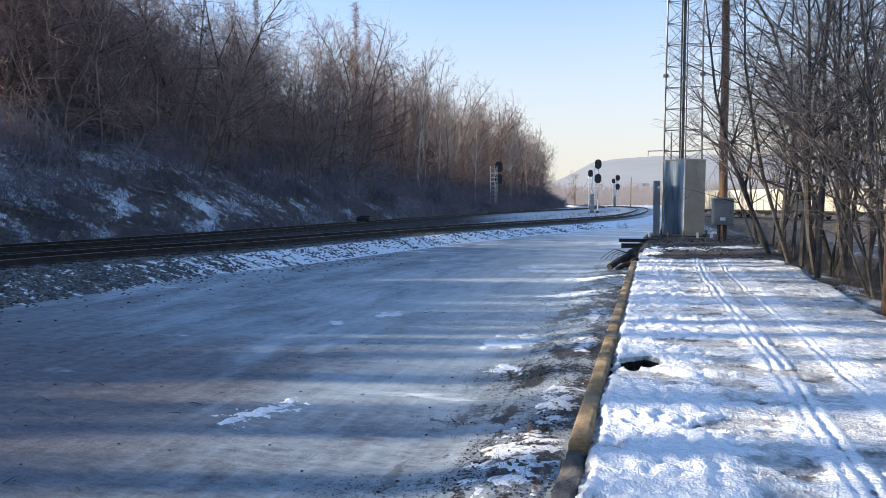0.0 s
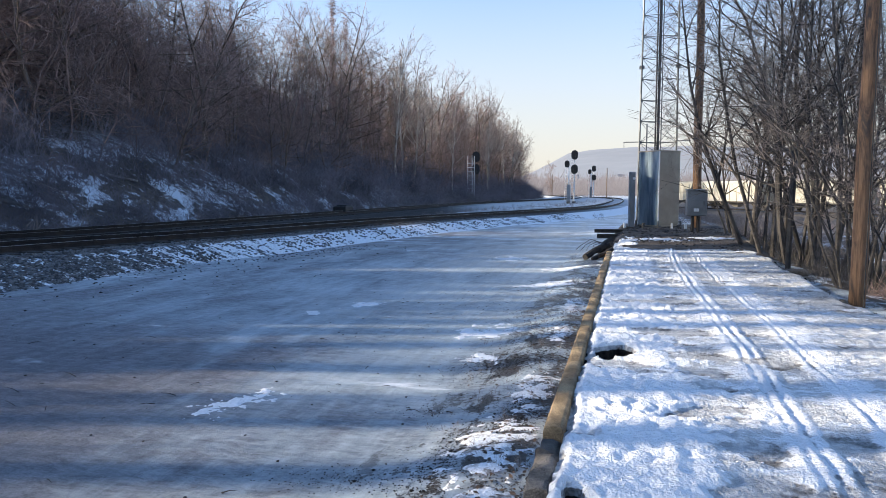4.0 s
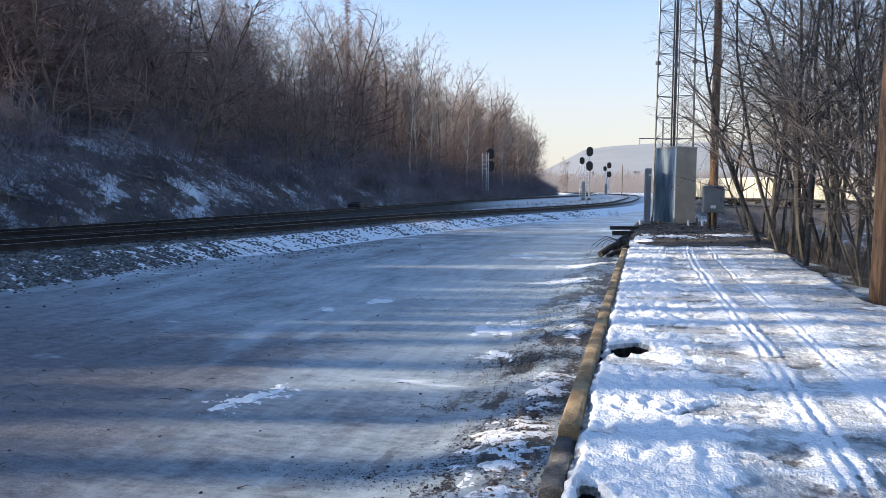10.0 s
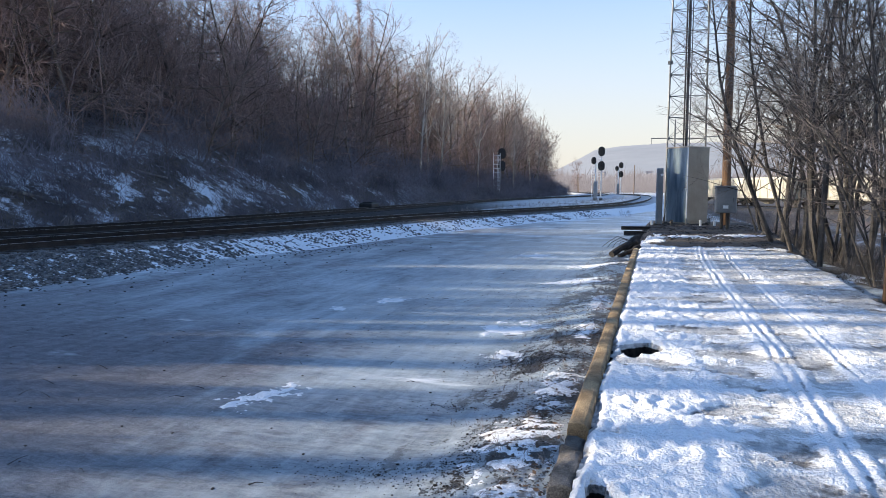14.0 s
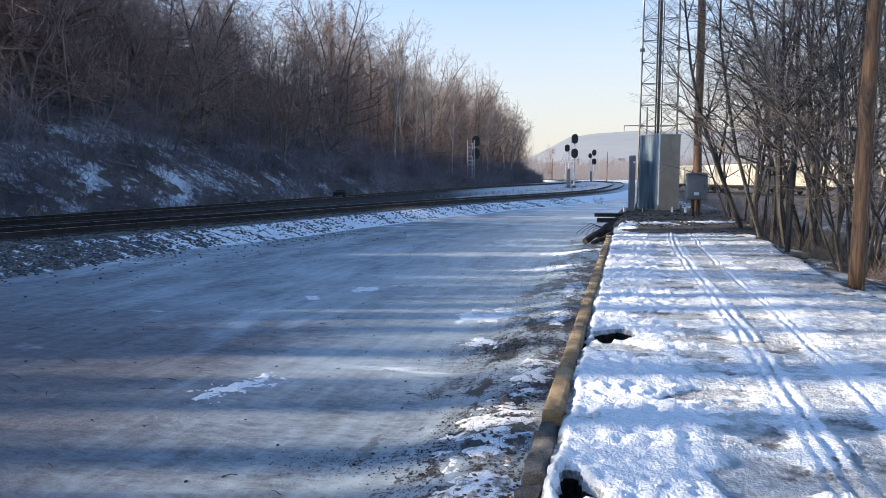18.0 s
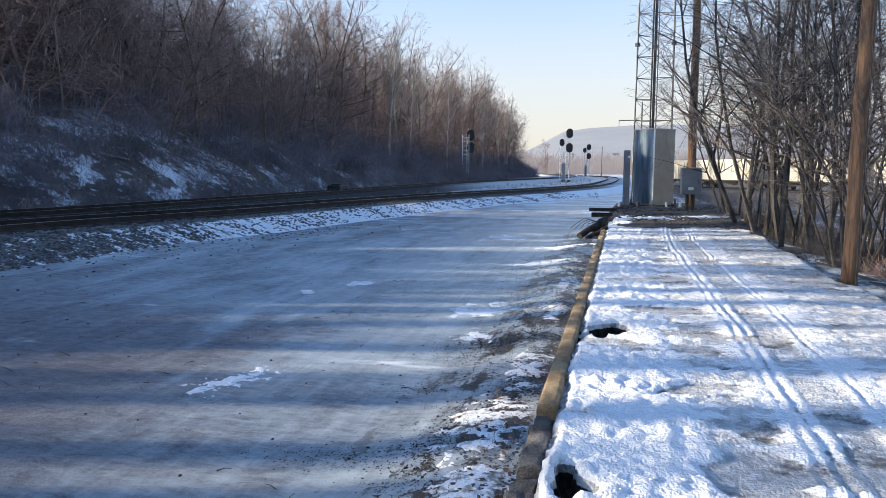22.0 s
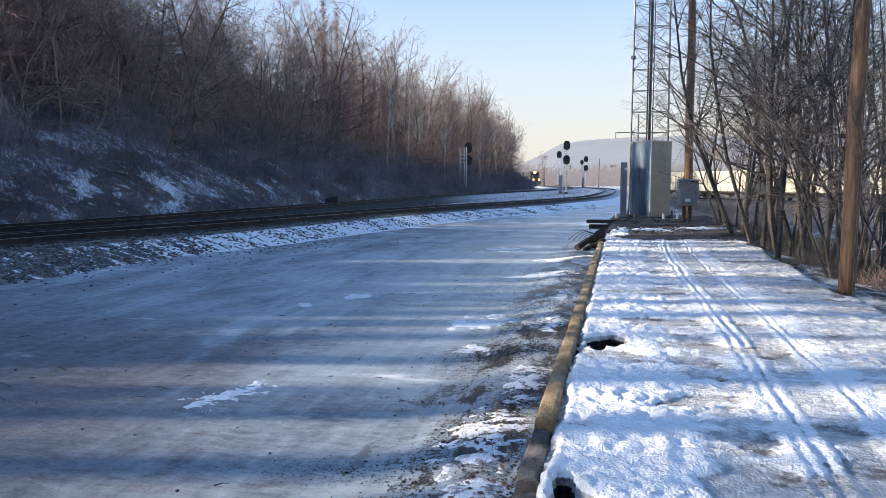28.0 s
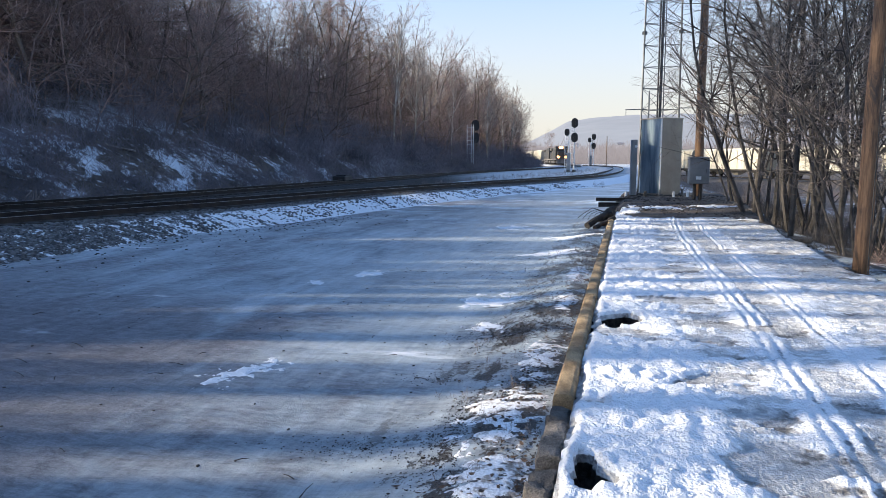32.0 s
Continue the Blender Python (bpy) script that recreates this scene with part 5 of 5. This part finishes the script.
for _ in range(160):
    k = tr.random()
    x, y = (tr.uniform(-1.6, -0.56), tr.uniform(3.0, 19)) if k < .7 else (tr.uniform(-19.5, -18), tr.uniform(16, 80))
    pl.append((x, y, float(ground_z(x, y)), tr.uniform(0, 6), 0.06 if k < .7 else .4, tr.uniform(.8, 1.6), tr.randrange(2)))
for _ in range(800):
    y = 44 + 110 * tr.random() ** 1.3
    x = tr.uniform(-16, -1.5)
    if bed_z(np.array([x]), np.array([y]))[0] < -0.3:
        pl.append((x, y, float(ground_z(x, y)), tr.uniform(0, 6), tr.uniform(.12, .3), tr.uniform(.8, 1.4), tr.randrange(2)))
weeds = [brush_proto(40 + i, 12, 1.6, 1.0, 0.03) for i in range(2)]
soup("dead_weeds", *scatter(weeds, pl), STRAW, label="sparse dead weed stalks along a platform's edge", category="weeds")


# ---- railway signals ----
def signal_head(t, x, z, face=-1, size=1.0):
    """A black oval background with hooded lenses."""
    m, n = Mesh(), 20
    w, h = 0.5 * size, 0.72 * size
    ring = [(w * math.cos(2 * math.pi * i / n), (h - w) * (1 if math.sin(2 * math.pi * i / n) > 0 else -1) + w * math.sin(2 * math.pi * i / n)) for i in range(n)]
    m.add([(x + u, 0.02, z + v) for u, v in ring] + [(x + u, 0.06, z + v) for u, v in ring],
          [tuple(range(n - 1, -1, -1)), tuple(range(n, 2 * n))] + [(i, (i + 1) % n, n + (i + 1) % n, n + i) for i in range(n)])
    head = part("signal_head", m, BLACK, t, "black oval signal head")
    for dz in (0.36, 0, -0.36):
        y0, y1 = (0.02, -0.3) if face < 0 else (0.06, 0.4)
        hood = Mesh()
        arc = [(math.cos(a), math.sin(a)) for a in np.linspace(-0.3, math.pi + 0.3, 10)]
        vs = [(x + 0.16 * size * c, yy, z + dz * size + 0.16 * size * s) for yy in (y0, y1) for c, s in arc]
        vs += [(x + 0.145 * size * c, yy, z + dz * size + 0.145 * size * s) for yy in (y0, y1) for c, s in arc]
        hood.add(vs, [(i, i + 1, 11 + i, 10 + i) for i in range(9)] + [(20 + i, 30 + i, 31 + i, 21 + i) for i in range(9)] + [(10 + i, 11 + i, 31 + i, 30 + i) for i in range(9)])
        part("hood", hood, BLACK, head)
        part("lens", Mesh().tube([(x, y0 * 0.9, z + dz * size), (x, y0 + (y1 - y0) * 0.08, z + dz * size)], 0.12 * size, 12), LENS, head)


def ladder(t, x, y, z0, z1, w=0.4):
    for s in (-w / 2, w / 2):
        part("ladder_rail", Mesh().tube([(x + s, y, z0), (x + s, y, z1)], 0.03, 5), ALU, t)
    rung = Mesh().tube([(x - w / 2, y, 0), (x + w / 2, y, 0)], 0.016, 4).data("ladder_rung", ALU)
    for z in np.arange(z0 + 0.2, z1, 0.36):
        part("ladder_rung", rung, None, t, at=pose(0, 0, z))


def mast(label, m, h, heads, lad=True, case=0.0):
    t = thing("railway_signal", label, "railway signal", m, "railway signals")
    part("mast", Mesh().tube([(0, 0.15, -0.2), (0, 0.15, h)], 0.085, 10), ALU, t)
    part("base", Mesh().box((0, 0.15, 0.12), (0.5, 0.5, 0.3), bevel=0.03), CONCRETE_DARK, t)
    if case:
        part("relay_case", Mesh().box((0, 0.2, case / 2), (0.5, 0.4, case), bevel=0.03), GREY_PAINT, t)
    for x, z, f, sz in heads:
        signal_head(t, x, z, f, sz)
        part("bracket", Mesh().tube([(0, 0.15, z), (x, 0.08, z)], 0.04, 6), DARK_STEEL, t)
    if lad:
        ladder(t, -0.28 if lad is True else lad, 0.3, 0.2, h - 0.3)
    return t


mast("silver signal mast with two black heads in snow", pose(-7.3, 97.5, -0.1, 0, 0, 6), 7.2, ((0.0, 6.75, -1, .92), (0.0, 4.75, -1, .92)))
mast("silver signal mast with one small black head", pose(-8.0, 96.5, -0.1, 0, 0, 6), 5.9, ((-0.25, 5.45, -1, .68),), case=2.6)
mast("distant silver signal mast with two black heads", pose(-7.5, 158, -0.1, 0, 0, 8), 7.3, ((0.0, 6.75, -1, .95), (0.0, 4.75, -1, .95)))
mast("distant silver signal mast with one black head", pose(-8.0, 156, -0.1, 0, 0, 8), 6.4, ((-0.3, 6.0, -1, .75),), case=2.6)
t = mast("signal mast with caged ladder beside a main line track", pose(-22.2, 98.6, 0.2, 0, 0, 12), 6.6, ((0.55, 6.4, 1, 1.1), (0.55, 4.6, 1, 1.1)), lad=False)
for s in (-0.65, 0.3):
    for y in (-0.25, 0.25):
        part("cage_rail", Mesh().tube([(s, y, 0.3), (s, y, 6.5)], 0.05, 5), ALU, t)
for z in np.arange(0.5, 6.6, 0.62):
    part("cage_hoop", Mesh().tube([(-0.65, -.25, z), (0.3, -.25, z), (0.3, .25, z), (-0.65, .25, z), (-0.65, -.25, z)], 0.035, 4), ALU, t)
t = thing("switch_machine", "low dark switch machine beside the rails", "switch machine", pose(-18.0, 41.5, 0.26, 0, 0, 0))
part("housing", Mesh().box((0, 0, 0.16), (0.9, 1.3, 0.34), bevel=0.06), BLACK, t)
part("lid", Mesh().box((0, 0.1, 0.36), (0.7, 0.8, 0.1), bevel=0.03), BLACK, t)
part("throw_rod", Mesh().tube([(0.4, 0, 0.05), (1.4, 0, 0.02)], 0.03, 6), DARK_STEEL, t)
timber_pole("far thin timber pole beside a railway", -6.0, 203, -0.2, 8.4, 0.16, (0, 0.5, 0), BARK)
for x, y, h in ((-26, 245, 8), (-21, 250, 7)):
    timber_pole("far thin timber pole beside a railway", x, y, -0.3, h, 0.13, (0, 0, 0), BARK)


# ---- freight cars standing on the yard track ----
def hopper(label, name="hopper_car", paint=HOPPER, length=15.2):
    """A covered hopper: ribbed sides, sloped end sheets, roof with hatches, trucks. It runs along y."""
    t = thing(name, label, "railway car")
    L, w, z0, z1 = length, 1.58, 1.15, 4.35
    m = Mesh()
    prof = [(-w, z0), (-w, z1 - .25), (-w + .35, z1), (w - .35, z1), (w, z1 - .25), (w, z0)]
    a = [(x, -L / 2 + .45 + (1.3 if z < 2 else 0), z) for x, z in prof] + [(x, L / 2 - .45 - (1.3 if z < 2 else 0), z) for x, z in prof]
    m.add(a, [tuple(range(5, -1, -1)), tuple(range(6, 12))] + [(i, (i + 1) % 6, 6 + (i + 1) % 6, 6 + i) for i in range(6)])
    part("body", m, paint, t)
    for y in np.linspace(-L / 2 + 1.2, L / 2 - 1.2, 9):
        for s in (-1, 1):
            part("rib", Mesh().box((s * (w + .04), y, (z0 + z1) / 2 - .1), (.1, .12, z1 - z0 - .35)), paint, t)
    part("underframe", Mesh().box((0, 0, 1.05), (0.5, L, 0.3)).box((w, 0, 1.12), (.12, L - .6, .2)).box((-w, 0, 1.12), (.12, L - .6, .2)), DARK_STEEL, t)
    part("running_board", Mesh().box((0, 0, z1 + .1), (.9, L - .6, .06)), STEEL, t)
    for y in (-L / 3.2, 0, L / 3.2):
        part("discharge_bay", Mesh().add([(-1.3, y - 1.4, 1.2), (1.3, y - 1.4, 1.2), (1.3, y + 1.4, 1.2), (-1.3, y + 1.4, 1.2), (-.3, y - .4, .35), (.3, y - .4, .35), (.3, y + .4, .35), (-.3, y + .4, .35)],
                                      [(4, 5, 1, 0), (5, 6, 2, 1), (6, 7, 3, 2), (7, 4, 0, 3), (7, 6, 5, 4)]), paint, t)
    for y in (-L / 2 + 1.9, L / 2 - 1.9):
        tk = part("truck", Mesh().box((.95, y, .5), (.14, 2.0, .3), bevel=.05).box((-.95, y, .5), (.14, 2.0, .3), bevel=.05).box((0, y, .6), (2.0, .35, .25)), DARK_STEEL, t)
        for dy in (-.88, .88):
            for s in (-1, 1):
                part("wheel", Mesh().tube([(s * .68, y + dy, .45), (s * .82, y + dy, .45)], .45, 16), DARK_STEEL, tk)
    return t


yard = Line([(0, 142), (9.4, 126), (16.8, 113.5), (27, 96.5), (40, 75), (52, 56), (64, 38)])
t = thing("railway_track", "yard track under standing hopper cars", "railway track", kind="structure")
for off in (-.75, .75):
    m = Mesh()
    m.tube([(*yard.at(s, off)[:2], -1.18) for s in np.arange(0, yard.s[-1], 4)], 0.07, 6)
    part("rail", m, RAIL_SIDE, t)
car = hopper("cream covered hopper car standing in a yard")
for k in range(6):
    x, y, h = yard.at(16 + k * 16.4)
    if k == 0:
        car.matrix_basis = pose(x, y, -1.12, 0, 0, h)
        tagged(car, group="standing hopper cars")
    else:
        copy_thing(car, pose(x, y, -1.12, 0, 0, h))


# ---- the coming train ----
def locomotive():
    """A road locomotive, its cab end towards +y."""
    t = thing("locomotive", "black freight locomotive with bright headlights", "locomotive")
    part("frame", Mesh().box((0, 0, 1.35), (3.0, 21.5, .4), bevel=.05), LOCO_GREY, t)
    part("long_hood", Mesh().box((0, -3.2, 2.95), (1.9, 14.5, 2.8), bevel=.2), LOCO, t)
    part("radiator", Mesh().box((0, -8.6, 4.1), (3.0, 3.2, .7), bevel=.15), LOCO_GREY, t)
    part("dynamic_brake", Mesh().box((0, -2.5, 4.4), (2.3, 3.0, .4), bevel=.1), LOCO_GREY, t)
    cab = part("cab", Mesh().box((0, 6.1, 3.1), (3.1, 3.4, 3.2), bevel=.18), LOCO, t)
    for x in (-.75, .75):
        part("windscreen", Mesh().box((x, 7.81, 3.75), (1.0, .04, .6), bevel=.015), WINDOW, cab)
    for s in (-1, 1):
        part("side_window", Mesh().box((s * 1.56, 6.1, 3.7), (.04, 1.6, .6), bevel=.015), WINDOW, cab)
    part("nose", Mesh().box((0, 8.8, 2.5), (2.1, 2.2, 1.9), bevel=.2), LOCO, t)
    part("headlight", Mesh().tube([(-.2, 7.8, 4.35), (-.2, 7.95, 4.35)], .34, 12).tube([(.25, 7.8, 4.35), (.25, 7.95, 4.35)], .3, 12), LAMP, t)
    for s in (-1, 1):
        part("ditch_light", Mesh().tube([(s * .95, 10.3, 1.95), (s * .95, 10.5, 1.95)], .36, 12), LAMP_SMALL, t)
        part("handrail", Mesh().tube([(s * 1.45, -9.5, 2.5), (s * 1.45, 4.3, 2.5)], .025, 5), STEEL, t)
    part("pilot", Mesh().box((0, 10.6, .75), (2.9, .25, 1.0), bevel=.04), LOCO_GREY, t)
    part("fuel_tank", Mesh().box((0, 0, .8), (2.6, 6.0, .8), bevel=.2), LOCO, t)
    for y in (-6.8, 6.8):
        tk = part("truck", Mesh().box((1.05, y, .7), (.16, 4.4, .5), bevel=.08).box((-1.05, y, .7), (.16, 4.4, .5), bevel=.08), LOCO_GREY, t)
        for dy in (-1.7, 0, 1.7):
            part("wheelset", Mesh().tube([(-.8, y + dy, .5), (.8, y + dy, .5)], .5, 16), DARK_STEEL, tk)
    return t


def boxcar():
    return hopper("pale cream hopper car behind a locomotive", "train_hopper_car")


loco = locomotive()
second = copy_thing(loco, pose(0, 0, 0))
for o in second.children:
    if o.name.startswith(("headlight", "ditch_light")):
        bpy.data.objects.remove(o)
tagged(second, "second black freight locomotive, its lights off")
wagon = boxcar()
wagons = [wagon] + [copy_thing(wagon, pose(0, 0, 0)) for _ in range(4)]


# ---- the distance ----
def ridge_z(X, Y):
    side = np.interp(X * 1500 / np.maximum(Y, 1), [-400, -235, -190, -155, -125, -60, 0, 110, 300, 900], [0.25, 0.4, 0.6, 0.78, 0.95, 1.02, 1.05, 1.06, 1.02, 0.75])
    return -8 + 93 * smooth01(500, 1500, Y) * side + 3.0 * waves(X, Y, 0.01, 80) + 1.2 * waves(X, Y, 0.08, 81) + 0.6 * waves(X, Y, 0.5, 82) * smooth01(1200, 1500, Y)


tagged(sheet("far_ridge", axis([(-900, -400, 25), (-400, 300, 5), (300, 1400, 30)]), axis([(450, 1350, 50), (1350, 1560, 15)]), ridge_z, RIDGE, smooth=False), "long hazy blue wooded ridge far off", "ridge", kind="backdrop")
pl = []
for _ in range(420):
    y = tr.uniform(300, 470)
    x = y * tr.uniform(-0.2, 0.42)
    pl.append((x, y, -0.6, tr.uniform(0, 6), tr.uniform(3.5, 6.5), tr.uniform(1.1, 1.6), tr.randrange(5)))
faint = [brush_proto(60 + i, 80, 1.6, 1.5, 0.028) for i in range(5)]
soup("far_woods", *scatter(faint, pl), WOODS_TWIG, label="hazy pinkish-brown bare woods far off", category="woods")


def bank_z(X, Y):
    return -2 + 12.5 * smooth01(430, 480, Y) + 2.5 * waves(X, Y, 0.05, 90) + 0.8 * waves(X, Y, 0.6, 91)


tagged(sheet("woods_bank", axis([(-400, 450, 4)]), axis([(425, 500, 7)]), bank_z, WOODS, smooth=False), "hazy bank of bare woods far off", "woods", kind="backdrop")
for x, y, w in ((-22, 760, 6), (-8, 800, 7), (6, 700, 5), (-60, 820, 6), (30, 780, 6)):
    t = thing("house", "small far pale grey house with a grey roof", "house", pose(x, y, float(ridge_z(np.array(x), np.array(y))) - 0.3, 0, 0, tr.uniform(-20, 20)), "far houses")
    part("wall", Mesh().box((0, 0, 2.2), (w, 6, 4)), HOUSE, t)
    part("roof", Mesh().add([(-w / 2 - .3, -3.9, 4.1), (w / 2 + .3, -3.9, 4.1), (w / 2 + .3, 3.9, 4.1), (-w / 2 - .3, 3.9, 4.1), (-w / 2 - .3, 0, 6.2), (w / 2 + .3, 0, 6.2)],
                            [(0, 1, 5, 4), (2, 3, 4, 5), (0, 4, 3), (1, 2, 5), (3, 2, 1, 0)]), ROOF, t)
    for dx in (-w / 4, w / 4):
        part("window", Mesh().box((dx, -3.04, 2.4), (.8, .08, 1.1)), WINDOW, t)
lone = tree("tree", "bare rounded tree far off beside a railway", 300, 14.0, dict(WOOD, twig=0.03, count=(22, 9, 6)), BARK, TWIG)
lone.matrix_basis = pose(-32.5, 300, -0.5)


# ---- what moves ----
def motions():
    """The train comes round the far bend."""
    speed, front = 12.7, MAIN.length_at_y(179.0)
    units = [(loco, 10.8), (second, 33.5)] + [(w, 53.5 + 16.4 * k) for k, w in enumerate(wagons)]
    for ob, back in units:
        rows = []
        for i in range(17):
            tt = 2.0 * i
            s = front + (32.0 - tt) * speed + back
            x, y, h = MAIN.at(s)
            rows.append((tt, pose(x, y, RAIL_Z, 0, 0, h + 180)))
        walk(ob, rows)


motions()
